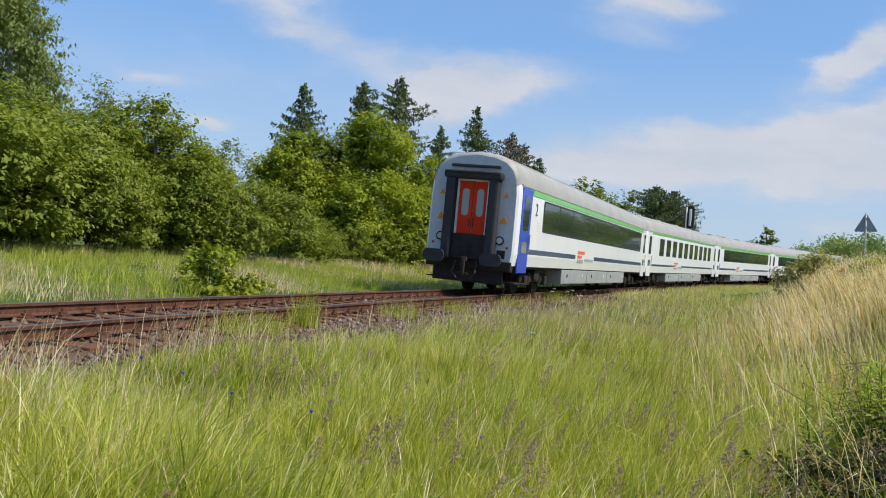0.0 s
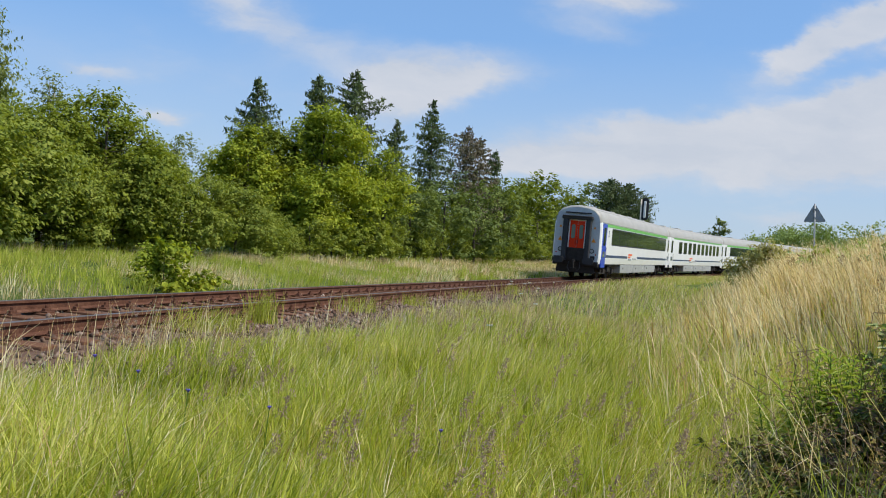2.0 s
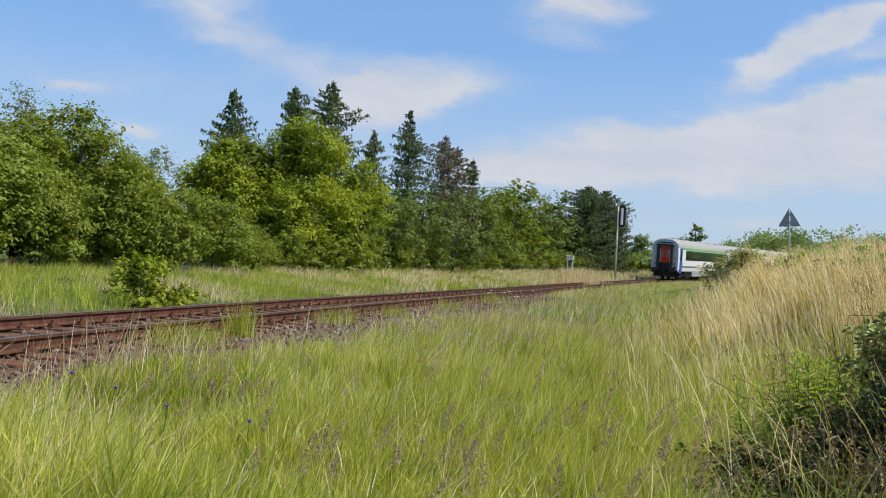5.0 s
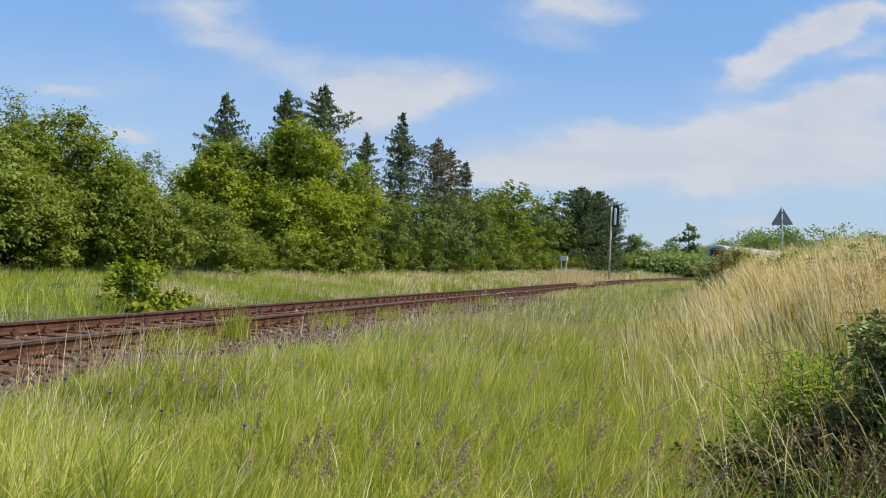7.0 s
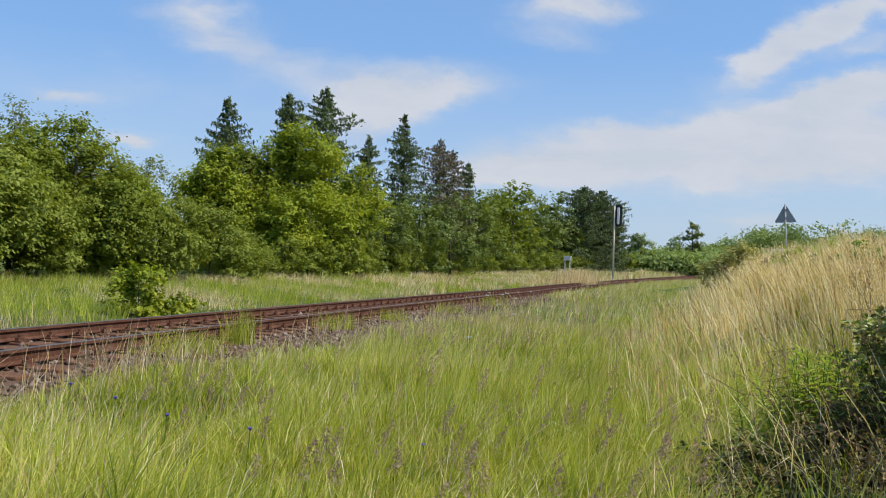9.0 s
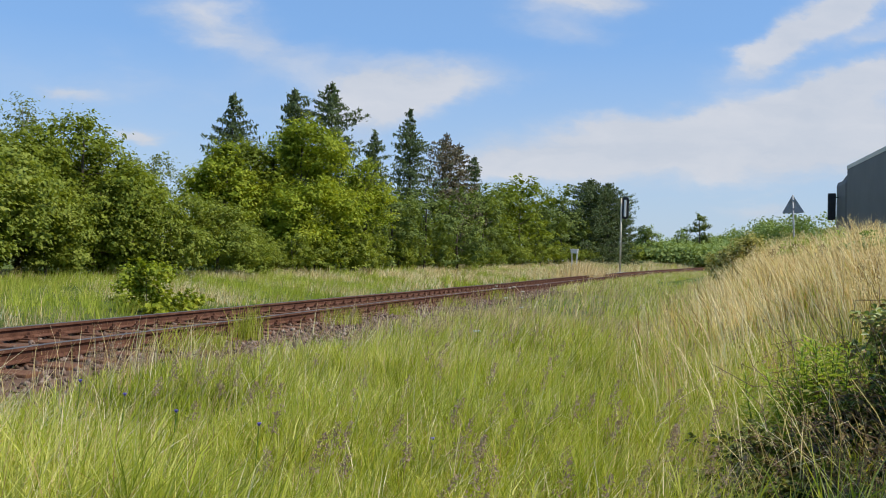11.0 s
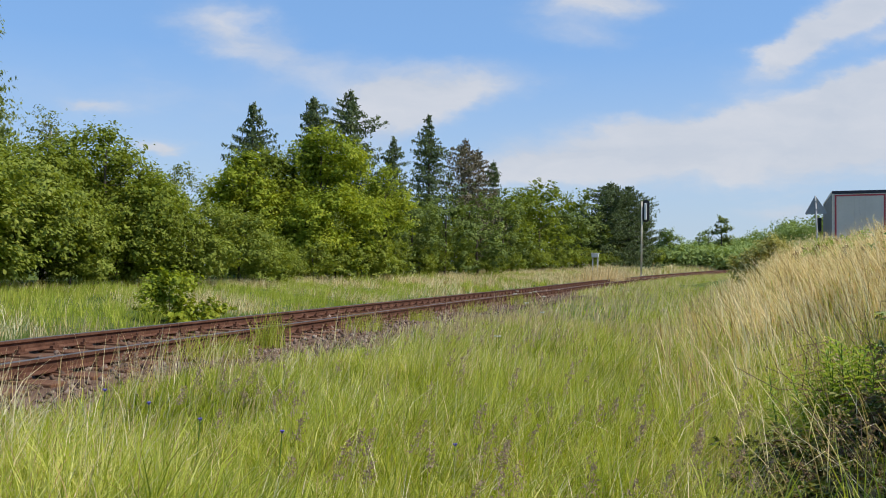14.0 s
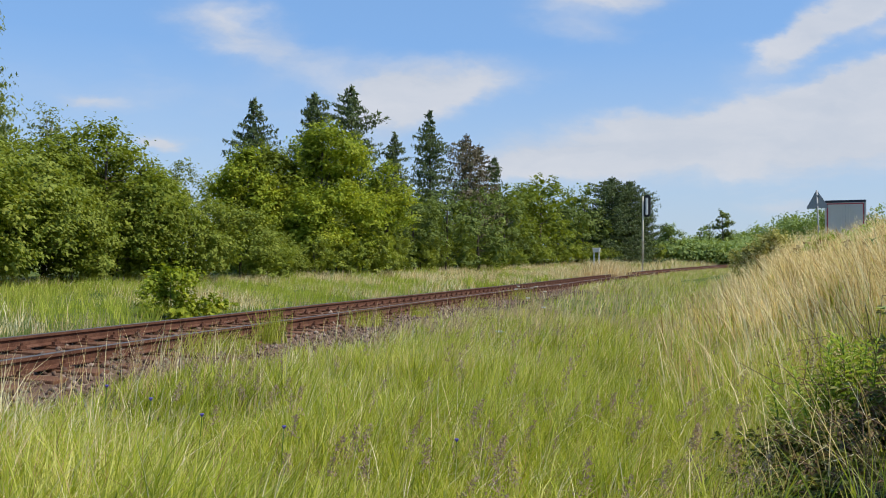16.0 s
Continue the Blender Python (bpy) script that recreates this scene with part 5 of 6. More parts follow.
def make_grass():
    rng = np.random.default_rng(3)
    layers = [(3.4, 6.5, 52000, 0.39, 0.0095, 3, 26), (6.5, 12, 76000, 0.38, 0.011, 2, 22), (12, 22, 70000, 0.36, 0.016, 2, 16), (22, 60, 46000, 0.38, 0.03, 2, 0)]
    xs = []
    for d0, d1, n, h, w, bends, tuft_of in layers:
        x, y = sector(rng, n, d0, d1)
        s, off = to_track(x, y)
        edge = 2.45 + np.interp(s, [-20, -15], [-0.5, 0]) + 0.16 * np.sin(s * 0.8) + 0.14 * np.sin(s * 2.3) + rng.normal(0, 0.22, n)
        shady = (np.degrees(np.arctan2(x, y)) > np.interp(np.hypot(x, y), [4, 5.5, 7.5], [20.6, 21.8, 25.4]) + rng.normal(0, 0.6, n)) & (np.hypot(x, y) < 8.0) & (rng.random(n) < 0.95)
        keep = ~shady & (off > edge) & (off < 9.0 + np.interp(s, [-22, -8], [1.2, 0]) + rng.normal(0, 0.5, n))
        x, y, s, off = x[keep], y[keep], s[keep], off[keep]
        # the strip next to the ballast and some patches are thin, dry and russet
        dry = np.interp(off, [2.4, 3.2, 4.2], [0.6, 0.25, 0.05]) + 0.55 * np.interp(off, [2.6, 3.4, 5.0, 6.5], [0, 1, 1, 0]) * np.interp(s, [-10, -5, 12, 22], [0, 1, 0.8, 0.1]) + 0.4 * (tufty(x, y, 0.6) > 0.80) + np.interp(off, [6.6, 8.2], [0, 0.45])
        brown = rng.random(len(x)) < dry * np.interp(s, [-17, -11], [0.3, 1])
        pale = ~brown & (rng.random(len(x)) < np.interp(np.hypot(x, y), [8, 16, 30], [0.07, 0.16, 0.32]))
        green = ~brown & ~pale
        half = rng.random(len(x)) < 0.5
        for part_of in (green & half, green & ~half):
            SWAYING.append(grass("meadow_grass", "long fresh green meadow grass bending in the wind", rng, x[part_of], y[part_of], (h * np.interp(off, [2.4, 3.2, 4.4], [0.4, 0.7, 1.0]))[part_of], w, M["meadow"], bends, tufts=tuft_of))
        edge_h = np.interp(off, [2.4, 3.4, 4.4], [0.35, 0.55, 0.85]) + np.interp(s, [-10, 0], [0, 0.3])
        grass("meadow_grass", "thin russet grass in the meadow", rng, x[brown], y[brown], (h * edge_h)[brown], w * 0.7, M["russet"], bends, 0.2, 0.8)
        grass("meadow_grass", "pale dry stalks in the meadow", rng, x[pale], y[pale], h * 1.2, w * 0.6, M["straw"], bends, 0.3, 1.2)
    # the far side of the track
    for s0, s1, n, h, w in ((-30, 10, 50000, 0.30, 0.013), (10, 60, 34000, 0.36, 0.03), (60, 110, 9000, 0.5, 0.06)):
        s, off = rng.uniform(s0, s1, n), -2.6 - 8.6 * rng.random(n) ** 0.9
        h0 = HEAD0 + CURVE * s
        x, y = CENTRE[0] - (RADIUS - off) * np.cos(h0), CENTRE[1] + (RADIUS - off) * np.sin(h0)
        dry = tufty(x, y, 0.35) + rng.normal(0, 0.15, n) + np.interp(s, [-16, -2, 30, 60], [-0.1, 0.07, 0.32, 0.46])
        grass("bank_grass", "mixed green grass on the bank beyond the track", rng, x[dry < 0.72], y[dry < 0.72], h, w, M["bank"], tufts=18)
        grass("bank_grass", "pale dry grass on the bank beyond the track", rng, x[dry >= 0.72], y[dry >= 0.72], h * 1.1, w * 0.8, M["straw"])
    # dry stalks on the road bank
    for d0, d1, n, h, w, bends in ((4.5, 11, 34000, 0.82, 0.010, 3), (11, 24, 36000, 0.76, 0.018, 3), (24, 75, 26000, 0.68, 0.03, 2)):
        x, y = sector(rng, n * 2, d0, d1, 14, 40)
        s, off = to_track(x, y)
        foot = np.interp(s, [-22, -8], [-1.3, 0]) + 0.9 * np.sin(s * 0.7) * np.sin(s * 0.23 + 1) + 0.5 * np.sin(s * 1.9)
        dens = 0.9 * np.interp(off + foot, [8.0, 9.0, 10.0, 12.6], [0.02, 0.4, 1.0, 0.95]) * np.where((np.hypot(x, y) < 8.2), 0.1, 1.0)
        keep = (off > 6.9) & (off < 12.8) & (rng.random(len(x)) < dens)
        x, y = x[keep], y[keep]
        straw = rng.random(len(x)) < 0.8
        grass("dry_grass", "tall straw-coloured dry grass on the road bank", rng, x[straw], y[straw], h, w, M["straw"], bends, 0.17, 1.0, 0.3, (-0.22, -0.04))
        grass("bank_grass", "green grass between the dry stalks", rng, x[~straw], y[~straw], h * 0.7, w, M["bank"], bends, 0.25, 1.0, 0.35, (-0.15, 0.0))
    # high green growth close to the rails further along the line
    n = 15000
    s, off = 14 + 70 * rng.random(n) ** 1.2, rng.uniform(1.75, 4.2, n)
    h0 = HEAD0 + CURVE * s
    x, y = CENTRE[0] - (RADIUS - off) * np.cos(h0), CENTRE[1] + (RADIUS - off) * np.sin(h0)
    lush = tufty(x, y, 0.45) + rng.normal(0, 0.1, n) + np.interp(s, [14, 30], [-0.25, 0.15]) > 0.42
    dry = lush & (rng.random(n) < 0.42)
    lush &= ~dry
    grass("trackside_grass", "high green grass growing up to the rails", rng, x[lush], y[lush], 0.34, 0.028, M["bank"])
    grass("trackside_grass", "pale dry grass between the green beside the rails", rng, x[dry], y[dry], 0.38, 0.022, M["straw"])
    # rest of the meadow round the camera
    n = 46000
    a, d = rng.uniform(0, 6.283, n), 1.0 + 15 * rng.random(n)
    x, y = d * np.sin(a), d * np.cos(a)
    s, off = to_track(x, y)
    out = ((np.abs(np.degrees(np.arctan2(x, y)) - 2) > 34) | (d < 3.4)) & (off > 3.2) & (off < 12.6)
    grass("meadow_grass", "meadow grass round the spot of the camera", rng, x[out], y[out], 0.34, 0.022, M["meadow"])


make_grass()


def make_seed_heads():
    """Loose purplish panicles above the meadow grass."""
    rng = np.random.default_rng(14)
    P, N, L, roots, hs = [], [], [], [], []
    for d0, d1, n, k in ((3.5, 8, 210, 110), (8, 20, 900, 34), (20, 45, 1300, 12)):
        x, y = sector(rng, n, d0, d1)
        s, off = to_track(x, y)
        keep = (off > 2.6) & (off < 9.0) & ((np.degrees(np.arctan2(x, y)) < 21.5) | (np.hypot(x, y) > 8)) & (rng.random(n) < 0.35 + 0.65 * (tufty(x, y, 0.5) > 0.6))
        for px, py in zip(x[keep], y[keep]):
            z, h = float(ground_z(px, py)), rng.uniform(0.36, 0.62)
            bend = WIND * h * 0.7 + rng.normal(0, 0.05, 2)
            t = rng.uniform(0.68, 1.0, k)
            sp = 0.035 * (1.15 - t) * 3
            P.append(np.stack([px + bend[0] * t ** 1.8 + rng.normal(0, 1, k) * sp * 0.5, py + bend[1] * t ** 1.8 + rng.normal(0, 1, k) * sp * 0.5, z + h * t], 1))
            N.append(rng.normal(0, 1, (k, 3)))
            L.append(rng.uniform(0.008, 0.018, k) * (1 + (d0 > 7) * 0.5 + (d0 > 15) * 1.0))
            roots.append((px, py, z)), hs.append((h, bend[0] / h, bend[1] / h))
    P, N, L = np.concatenate(P), np.concatenate(N), np.concatenate(L)
    SWAYING.append(new("seed_heads", leaves("seed_heads", P, N, L * 1.4, L * 0.6, rng, M["seed"])))
    tagged(SWAYING[-1], "purplish-brown flowering grass heads over the meadow", "grass", kind="stuff")
    hs = np.array(hs)
    tagged(new("grass_stalks", blades("grass_stalks", np.array(roots), hs[:, 0], np.full(len(hs), 0.004), hs[:, 1:], rng, M["russet"], 3)), "thin stalks of the flowering grass", "grass", kind="stuff")


make_seed_heads()


def make_straw_heads():
    """Feathery ears over the dry stalks of the road bank."""
    rng = np.random.default_rng(17)
    P, L = [], []
    for d0, d1, n, k, size in ((7, 14, 2600, 8, 0.022), (14, 30, 2600, 6, 0.034), (30, 60, 1500, 4, 0.07)):
        x, y = sector(rng, n * 3, d0, d1, 16, 36)
        s, off = to_track(x, y)
        keep = (off > 9.0) & (off < 12.4)
        x, y = x[keep][:n], y[keep][:n]
        h = 0.82 * (0.62 + 0.7 * tufty(x, y)) * rng.uniform(0.7, 1.15, len(x))
        t = rng.uniform(0.82, 1.0, (len(x), k))
        px = x[:, None] - 0.22 * h[:, None] * t ** 1.8 + rng.normal(0, 0.012, t.shape)
        py = y[:, None] + rng.normal(0, 0.012, t.shape)
        P.append(np.stack([px, py, ground_z(x, y)[:, None] + h[:, None] * t], -1).reshape(-1, 3))
        L.append(np.full(px.size, size) * rng.uniform(0.7, 1.3, px.size))
    P, L = np.concatenate(P), np.concatenate(L)
    ob = new("straw_ears", leaves("straw_ears", P, rng.normal(0, 1, P.shape), L * 1.3, L * 0.28, rng, M["straw"], -0.6))
    tagged(ob, "pale feathery ears on the dry grass", "grass", kind="stuff")


make_straw_heads()


def tuft(name, label, category, s, off, n, h, spread, material, seed, w=0.008, lean=0.3):
    rng = np.random.default_rng(seed)
    c = at_track(s, off, 0)
    z = max(float(ground_z(c.x, c.y, False)), float(rail_z(s)) - 0.24 if abs(off) < 2.2 else 0)
    r = np.stack([rng.normal(0, spread, n), rng.normal(0, spread, n), np.full(n, -0.02)], 1)
    ob = new(name, blades(name, r, h * rng.uniform(0.5, 1.2, n), w * rng.uniform(0.6, 1.3, n), rng.normal(0, lean, (n, 2)) + WIND * 0.6, rng, material, 3))
    ob.location = (c.x, c.y, z)
    return tagged(ob, label, category, kind="stuff")


def make_track_weeds():
    rng = np.random.default_rng(21)
    # green tussocks hard by the near rail
    for i, (s, off, h, sp) in enumerate(((-13.4, 1.35, 0.5, 0.12), (-15.4, 1.4, 0.36, 0.2), (-14.9, 1.6, 0.3, 0.15), (-9.6, 1.5, 0.34, 0.22), (-6.2, 1.6, 0.3, 0.2), (-2.0, 1.8, 0.34, 0.25), (4.0, 1.9, 0.4, 0.3))):
        tuft("grass_tussock", "green grass tussock growing at the rail", "grass tussock", s, off, 220, h, sp, M["meadow"], 60 + i)
    # dry stalks in the ballast
    for i, s in enumerate((-18.3, -17.7, -17.2, -16.5, -16.0, -12.0, -10.8, -8.0, -4.5, 0.5, 7.0)):
        tuft("dry_stalks", "thin dry grass stalks standing in the ballast", "dry grass", s, 1.5 + rng.uniform(-0.3, 0.6), 14, 0.5, 0.22, M["straw"], 80 + i, 0.006, 0.15)
    for i, s in enumerate((-14.5, -13.8, -12.8, -5.0, 3.0)):
        tuft("dry_stalks", "thin dry grass stalks beyond the far rail", "dry grass", s, -1.7, 60, 0.42, 0.3, M["russet"], 95 + i, 0.007, 0.2)


make_track_weeds()
BOX_S, BOX_OFF = (float(v) for v in to_track(BOX_AT.x, BOX_AT.y))
for i in range(5):
    tuft("dry_stalks", "tall pale dry grass hiding the legs of the box", "dry grass", BOX_S - 2.0 + 0.9 * i, BOX_OFF + 0.55 + 0.2 * (i % 2), 280, 1.25, 0.8, M["straw"], 160 + i, 0.022, 0.2)


def umbel(s, off, h, seed):
    """A yarrow plant: a stalk with a flat white head."""
    rng = np.random.default_rng(seed)
    c = at_track(s, off, 0)
    y = thing("yarrow", "white flowering yarrow in the grass by the track", "flower", "yarrow plants")
    y.location = (c.x, c.y, float(ground_z(c.x, c.y)))
    part("stalk", rod(bmesh.new(), (0, 0, -0.02), (0.02, 0, h), 0.006, 0.004, 5), M["weed"], y)
    bm = bmesh.new()
    for i in range(9):
        a, r = rng.uniform(0, 6.28), 0.05 * math.sqrt(rng.random())
        rod(bm, (0.02 + r * math.cos(a), r * math.sin(a), h - 0.01), (0.02 + r * math.cos(a), r * math.sin(a), h + 0.012), 0.018, 0.022, 7)
    part("flower_head", bm, M["yarrow"], y)


for i, (s, off, h) in enumerate(((-0.5, 2.6, 0.5), (0.3, 2.5, 0.55), (1.2, 2.7, 0.5), (0.9, 3.2, 0.45), (2.6, 2.6, 0.5), (-3.0, 3.4, 0.45), (6.0, 2.8, 0.5), (-5.5, 4.2, 0.4), (-12.2, 4.5, 0.4))):
    umbel(s, off, h, 100 + i)


def cornflower(b, d, seed):
    rng = np.random.default_rng(seed)
    p = bearing(b, d)
    f = thing("wild_flower", "small violet-blue wild flower in the meadow", "flower", "wild flowers")
    f.location = (p.x, p.y, float(ground_z(p.x, p.y)))
    h = rng.uniform(0.3, 0.42)
    part("stalk", rod(bmesh.new(), (0, 0, -0.02), (0.03, 0, h), 0.004, 0.003, 5), M["weed"], f)
    bm = bmesh.new()
    for i in range(7):
        a = 6.283 * i / 7
        rod(bm, (0.03, 0, h), (0.03 + 0.011 * math.cos(a), 0.011 * math.sin(a), h + 0.02), 0.002, 0.005, 5)
    part("flower_head", bm, M["cornflower"], f)


for i, (b, d) in enumerate(((-16, 5.9), (-13, 5.6), (-8, 5.3), (-18.5, 6.4), (3, 5.3))):
    cornflower(b, d, 120 + i)


# ---- weeds on the road bank ----
def leafy_weed(name, label, category, b, d, height, radius, n, leaf, material, seed, group=""):
    return plant(broad_tree(name, label, height, radius, seed, n, leaf, material, "bark", 0.0, 18, 0.3, category, group), b, d)


leafy_weed("bank_bush", "green bush on the crest of the road bank", "bush", 22.7, 23.5, 1.4, 0.95, 8000, 0.065, M["bankbush"], 145)
leafy_weed("bank_bush", "green weeds on the crest of the road bank", "bush", 28.2, 17.5, 1.0, 0.8, 3000, 0.05, M["sapling"], 146)
leafy_weed("bank_bush", "green weeds on the crest of the road bank", "bush", 26.2, 19.5, 0.95, 0.7, 2600, 0.05, M["sapling"], 156)
leafy_weed("bank_bush", "green weeds on the crest of the road bank", "bush", 30.4, 13.5, 1.0, 0.8, 3000, 0.06, M["weed"], 147)


def pointed_leaves(name, base, along, nor, length, width, material):
    """Leaf by leaf with a midrib: six corners, folded along the middle and tipped down."""
    n = len(base)
    side = unit(np.cross(along, nor))
    up = np.cross(side, along)
    L, W = length.reshape(-1, 1), width.reshape(-1, 1)
    tip = base + along * L - np.array([0, 0, 0.18]) * L
    m1, m2 = base + along * L * 0.35, base + along * L * 0.7 - np.array([0, 0, 0.05]) * L
    lift = up * W * 0.16
    v = np.stack([base, m1 - side * W * 0.5 + lift, m2 - side * W * 0.36 + lift, tip, m2 + side * W * 0.36 + lift, m1 + side * W * 0.5 + lift], 1)
    k = np.arange(n)[:, None] * 6
    f = np.concatenate([k + np.array([0, 3, 2, 1]), k + np.array([0, 5, 4, 3])], 1)
    return poly_mesh(name, v.reshape(-1, 3), np.full(2 * n, 4), f.ravel(), material)


def bramble(label, b, d, height, reach, canes, leaf, material, seed):
    """Arching thorny canes with leaves in threes all along them."""
    rng = np.random.default_rng(seed)
    bush = thing("bramble_bush", label, "bush", "brambles on the bank")
    bm, P, A, N = bmesh.new(), [], [], []
    for _ in range(canes):
        a, h, r = rng.uniform(0, 6.283), height * rng.uniform(0.45, 1.05), reach * rng.uniform(0.4, 1.15)
        out = np.array([math.cos(a), math.sin(a), 0.0])
        foot = np.append(rng.normal(0, reach * 0.22, 2), -0.03)
        line = [foot + out * r * t + np.array([0, 0, h * (1.9 * t - 1.0 * t ** 2.3) * 1.1]) for t in np.linspace(0, 1, 7)]
        for p0, p1 in zip(line, line[1:]):
            rod(bm, p0, p1, 0.004, 0.0035, 4)
        for t in np.linspace(0.12, 1.0, int(9 + 14 * (h + r))):
            i = min(5, int(t * 6))
            p0 = line[i] + (line[i + 1] - line[i]) * (t * 6 - i)
            stem = unit((rng.normal(0, 1, (1, 3)) + out * 0.5 + np.array([0, 0, 0.35])))[0]
            knot = p0 + stem * leaf * 0.7
            for turn in (-0.9, 0.0, 0.9):
                c, sn = math.cos(turn), math.sin(turn)
                d3 = np.array([stem[0] * c - stem[1] * sn, stem[0] * sn + stem[1] * c, stem[2] * 0.6])
                P.append(knot), A.append(d3), N.append(np.array([0, 0, 1.0]) + 0.5 * rng.normal(0, 1, 3))
    tagged(part("cane_growth", bm, M["cane"], bush), kind="stuff")
    P, A, N = np.array(P), unit(np.array(A)), unit(np.array(N))
    L = leaf * rng.uniform(0.6, 1.3, len(P))
    ob = new("foliage", pointed_leaves("foliage", P, A, N, L, L * 0.62, material))
    ob.parent = bush
    tagged(ob, kind="stuff")
    return plant(bush, b, d)


def goldenrod(label, b, d, height, stems, seed):
    """Upright leafy stems, narrow leaves all the way up, the freshest at the top."""
    rng = np.random.default_rng(seed)
    clump = thing("goldenrod", label, "weed", "goldenrod clumps")
    bm, P, A, N, L = bmesh.new(), [], [], [], []
    for _ in range(stems):
        h = height * rng.uniform(0.6, 1.08)
        foot, lean = np.append(rng.normal(0, 0.13, 2), -0.03), np.append(rng.normal(-0.04, 0.13, 2), 0.0)
        top = foot + lean * h / height + np.array([0, 0, h])
        rod(bm, foot, top, 0.005, 0.003, 5)
        m = int(h * 62)
        for i in range(m):
            t = 0.12 + 0.88 * (i + rng.random()) / m
            a = 2.4 * i + rng.normal(0, 0.3)
            P.append(foot + (top - foot) * t)
            A.append((math.cos(a), math.sin(a), 0.15 + 0.75 * t ** 3 + rng.normal(0, 0.15)))
            N.append((-0.3 * math.cos(a), -0.3 * math.sin(a), 1.0))
            L.append(rng.uniform(0.07, 0.12) * (1.15 - 0.45 * t))
    tagged(part("stem_growth", bm, M["weed"], clump), kind="stuff")
    L = np.array(L)
    ob = new("foliage", pointed_leaves("foliage", np.array(P), unit(np.array(A)), unit(np.array(N)), L, L * 0.24, M["sapling"]))
    ob.parent = clump
    tagged(ob, kind="stuff")
    return plant(clump, b, d)


def twig_tangle(b, d, height, reach, count, seed):
    """Dead brown twigs with a few shrivelled leaves."""
    rng = np.random.default_rng(seed)
    heap = thing("withered_weed", "tangle of withered brown twigs on the bank", "weed", "withered weeds")
    bm, P = bmesh.new(), []
    for _ in range(count):
        p0 = np.append(rng.normal(0, reach * 0.5, 2), rng.uniform(0, height * 0.35))
        way = unit(np.array([[rng.normal(-0.2, 0.8), rng.normal(0, 0.8), rng.uniform(0.2, 1.1)]]))[0]
        for _ in range(3):
            p1 = p0 + way * height * rng.uniform(0.2, 0.42)
            rod(bm, p0, p1, 0.003, 0.002, 4)
            P += [p0 + (p1 - p0) * t + rng.normal(0, 0.02, 3) for t in rng.random(6)]
            p0, way = p1, unit((way + rng.normal(0, 0.45, 3))[None])[0]
    tagged(part("twig_growth", bm, M["cane"], heap), kind="stuff")
    P = np.array(P)
    L = rng.uniform(0.014, 0.034, len(P))
    ob = new("foliage", leaves("foliage", P, rng.normal(0, 1, P.shape), L, L * 0.6, rng, M["withered"]))
    ob.parent = heap
    tagged(ob, kind="stuff")
    return plant(heap, b, d)


# the overgrown foot of the bank: goldenrod in front of the straw, brambles and dead twigs beside it
for i, (b, d, h, k) in enumerate(((25.2, 6.6, 0.60, 8), (26.2, 6.9, 0.82, 13), (27.0, 6.6, 0.84, 15), (27.7, 7.0, 0.72, 12), (28.4, 6.4, 0.5, 10), (30.9, 6.3, 0.6, 10))):
    goldenrod("fresh green goldenrod with narrow leaves", b, d, h, k, 140 + i)
TANGLE = np.random.default_rng(170)
for i in range(36):
    f = (i + TANGLE.random()) / 36
    b, d = 21.8 + 13.0 * f, TANGLE.uniform(4.7, 6.3)
    d = max(d, 4.9 + 0.12 * max(0, 24 - b)) if b < 27 else TANGLE.uniform(5.0, 7.4)
    h = TANGLE.uniform(0.20, 0.34) + np.interp(b, [22, 27, 29, 32], [0, 0.06, 0.22, 0.45]) * TANGLE.random()
    bramble("arching bramble with dark green and browned leaves" if i % 3 else "low bramble with dark green leaves", b, d, float(h), TANGLE.uniform(0.25, 0.42), 19, TANGLE.uniform(0.032, 0.046), M["bramble"], 301 + i)
for i in range(14):
    b, d = 22.2 + 5.6 * (i + TANGLE.random()) / 14, TANGLE.uniform(4.7, 5.7)
    bramble("low bramble with dark green leaves", b, d, TANGLE.uniform(0.16, 0.28), TANGLE.uniform(0.2, 0.3), 16, TANGLE.uniform(0.032, 0.044), M["bramble"], 261 + i)
# brambles from 36.8 degrees on are unseen, added to shade the bank's foot
for i, (b, d, h) in enumerate(((31.2, 7.6, 0.75), (32.6, 7.4, 0.85), (34.2, 7.0, 1.0), (36.8, 6.2, 1.1), (40.0, 4.9, 1.4), (43.0, 4.4, 1.5), (46.5, 4.0, 1.5))):
    bramble("high bramble with large pale-backed green leaves", b, d, h, 0.34 if i < 3 else 0.5, 30 if i < 3 else 42, 0.06, M["highbramble"], 211 + i)
for i, (b, d, h) in enumerate(((28.3, 6.9, 0.8), (29.0, 6.2, 0.62), (29.8, 6.8, 0.85), (30.6, 6.0, 0.6), (27.4, 5.4, 0.34), (29.0, 5.2, 0.38), (31.6, 5.7, 0.6), (28.4, 6.0, 0.6), (30.2, 5.4, 0.5), (29.4, 7.4, 0.9))):
    twig_tangle(b, d, h, 0.32, 26, 230 + i)


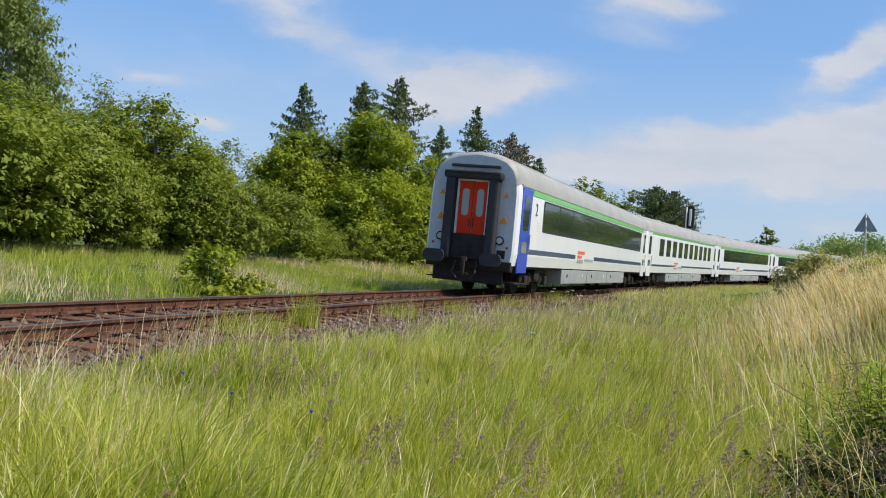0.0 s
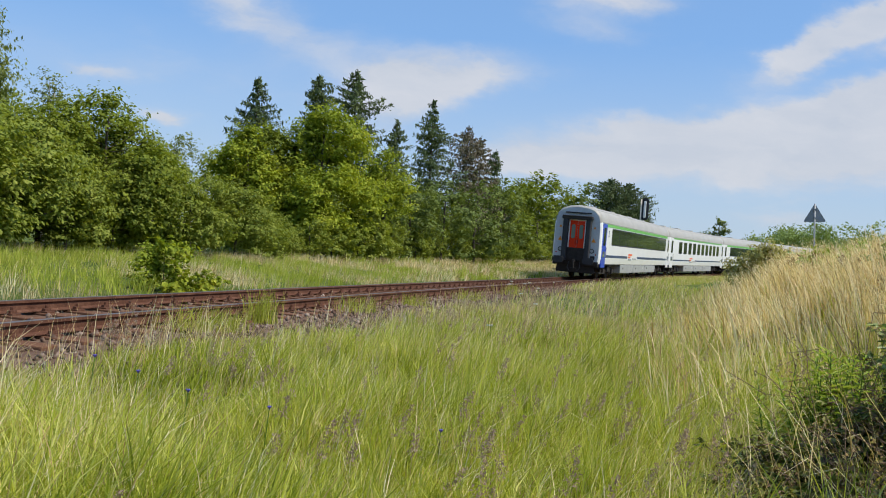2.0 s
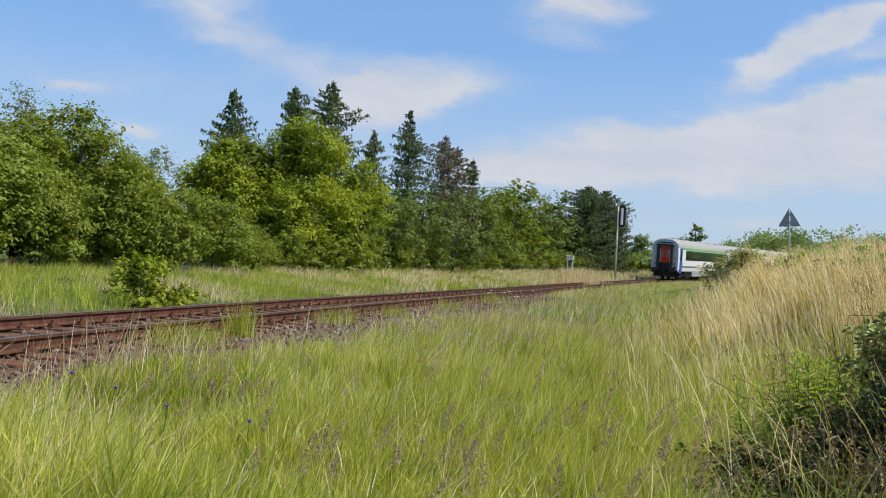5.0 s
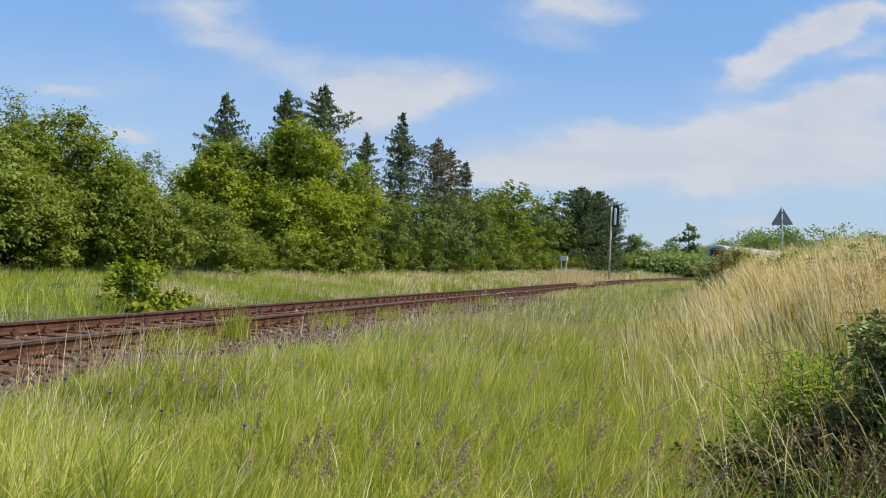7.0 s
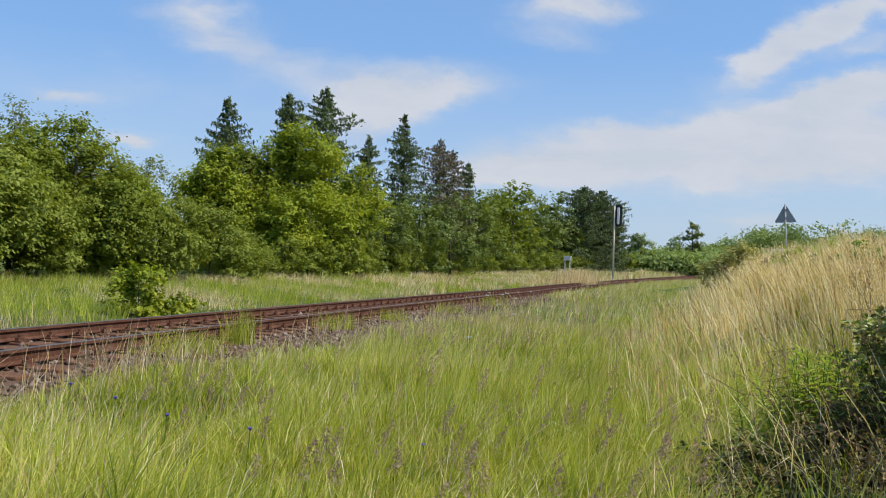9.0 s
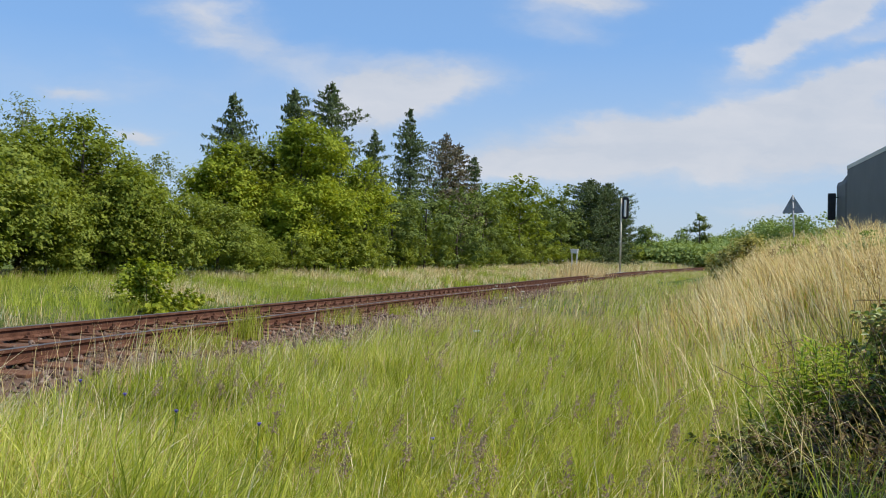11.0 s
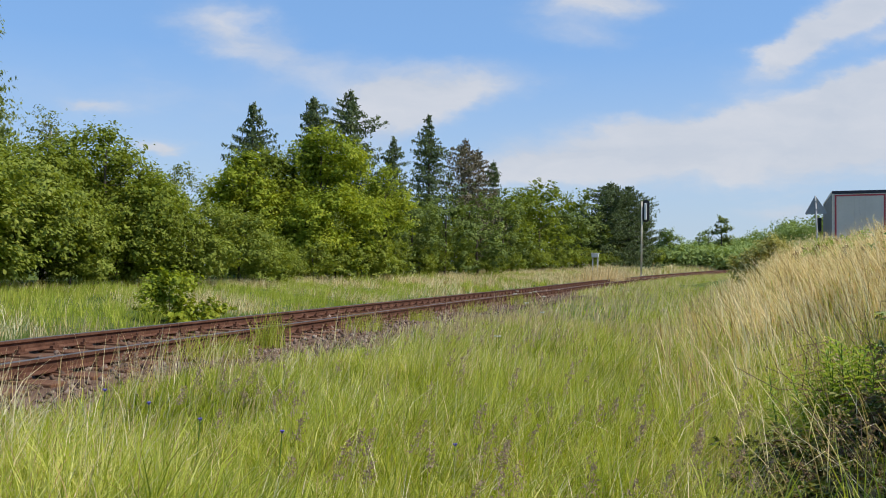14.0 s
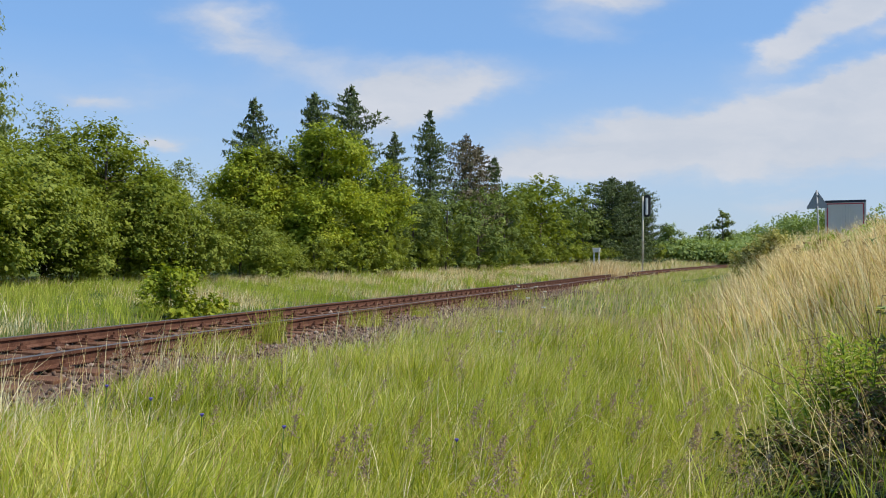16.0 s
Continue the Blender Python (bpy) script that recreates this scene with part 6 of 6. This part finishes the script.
def make_docks():
    """Dock plants: stiff stalks crowded with dark brown seeds."""
    rng = np.random.default_rng(31)
    for i in range(40):
        b, d = rng.uniform(23.5, 31.5), rng.uniform(11, 22)
        p = bearing(b, d)
        s, off = to_track(p.x, p.y)
        if not 9.4 < off < 11.8:
            continue
        f = thing("dock_plant", "dock plant with dark brown seed clusters", "weed", "dock plants")
        f.location = (p.x, p.y, float(ground_z(p.x, p.y)))
        h = rng.uniform(0.72, 1.02)
        part("stalk", rod(bmesh.new(), (0, 0, -0.03), (0.05, 0, h), 0.008, 0.004, 5), M["dock"], f)
        n = 170
        t = rng.uniform(0.72, 1.0, n)
        q = np.stack([0.05 * t + rng.normal(0, 0.05, n) * (1.25 - t) * 2, rng.normal(0, 0.05, n) * (1.25 - t) * 2, h * t], 1)
        ob = new("seed_head", leaves("seed_head", q, rng.normal(0, 1, (n, 3)), rng.uniform(0.018, 0.04, n), rng.uniform(0.013, 0.028, n), rng, M["dock"]))
        ob.parent = f
        tagged(ob, kind="stuff")


make_docks()


def make_fallen_stalks():
    """Long bent stalks that hang out of the bank over the brambles."""
    rng = np.random.default_rng(33)
    n = 150
    d, b = rng.uniform(4.7, 7.2, n), np.radians(rng.uniform(22.5, 34, n))
    x, y = d * np.sin(b), d * np.cos(b)
    z = ground_z(x, y)
    lean = np.stack([rng.normal(-0.55, 0.35, n), rng.normal(-0.2, 0.3, n)], 1)
    me = blades("leaning_stalks", np.stack([x, y, z], 1), rng.uniform(0.35, 0.85, n), rng.uniform(0.003, 0.007, n), lean, rng, M["straw"], 4)
    tagged(new("leaning_stalks", me), "long pale stalks leaning out of the bank", "grass", kind="stuff")


make_fallen_stalks()


def motions():
    """The train pulls away along the curve; the lorry follows the road beside it."""
    times = [0.5 * i for i in range(33)]
    for i, coach in enumerate(TRAIN + [loco]):
        half, pivot = (LEN / 2 + 0.15, 9.5) if i < 4 else (8.9, 5.2)
        rows = []
        for t in times:
            s = 12.678 * t + 0.178 * t * t + 26.4 * i + half
            a, b = at_track(s - pivot), at_track(s + pivot)
            mid, run = (a + b) / 2, b - a
            yaw = -math.degrees(math.atan2(run.x, run.y))
            climb = math.degrees(math.atan2(run.z, math.hypot(run.x, run.y)))
            lean = math.degrees(math.atan2(CANT, 1.5))
            rows.append((t, pose(mid.x, mid.y, mid.z - CANT / 2, climb, lean, yaw)))
        walk(coach, rows)
    # gusts: the tops of the grass drift to and fro by a finger's width
    for i, blades_of in enumerate(SWAYING):
        if i < 4 or i == len(SWAYING) - 1:
            walk(blades_of, [(t, pose(0.016 * math.sin(2.1 * t + 1.9 * i) + 0.006 * math.sin(5.3 * t + i), 0.010 * math.sin(1.7 * t + 2.7 * i), 0)) for t in times])
    rows = []
    for t in times:
        dt = t - 12.5
        s = 10.0 + 10.2 * dt - 0.27 * max(dt, 0) ** 2
        a, b = at_track(s, 14.45, float(road_z(s)) + 0.04), at_track(s + 13.0, 14.45, float(road_z(s + 13.0)) + 0.04)
        run = b - a
        rows.append((t, pose(a.x, a.y, a.z, math.degrees(math.atan2(run.z, math.hypot(run.x, run.y))), 0, -math.degrees(math.atan2(run.x, run.y)))))
    walk(lorry, rows)


make_sleepers(track)
motions()
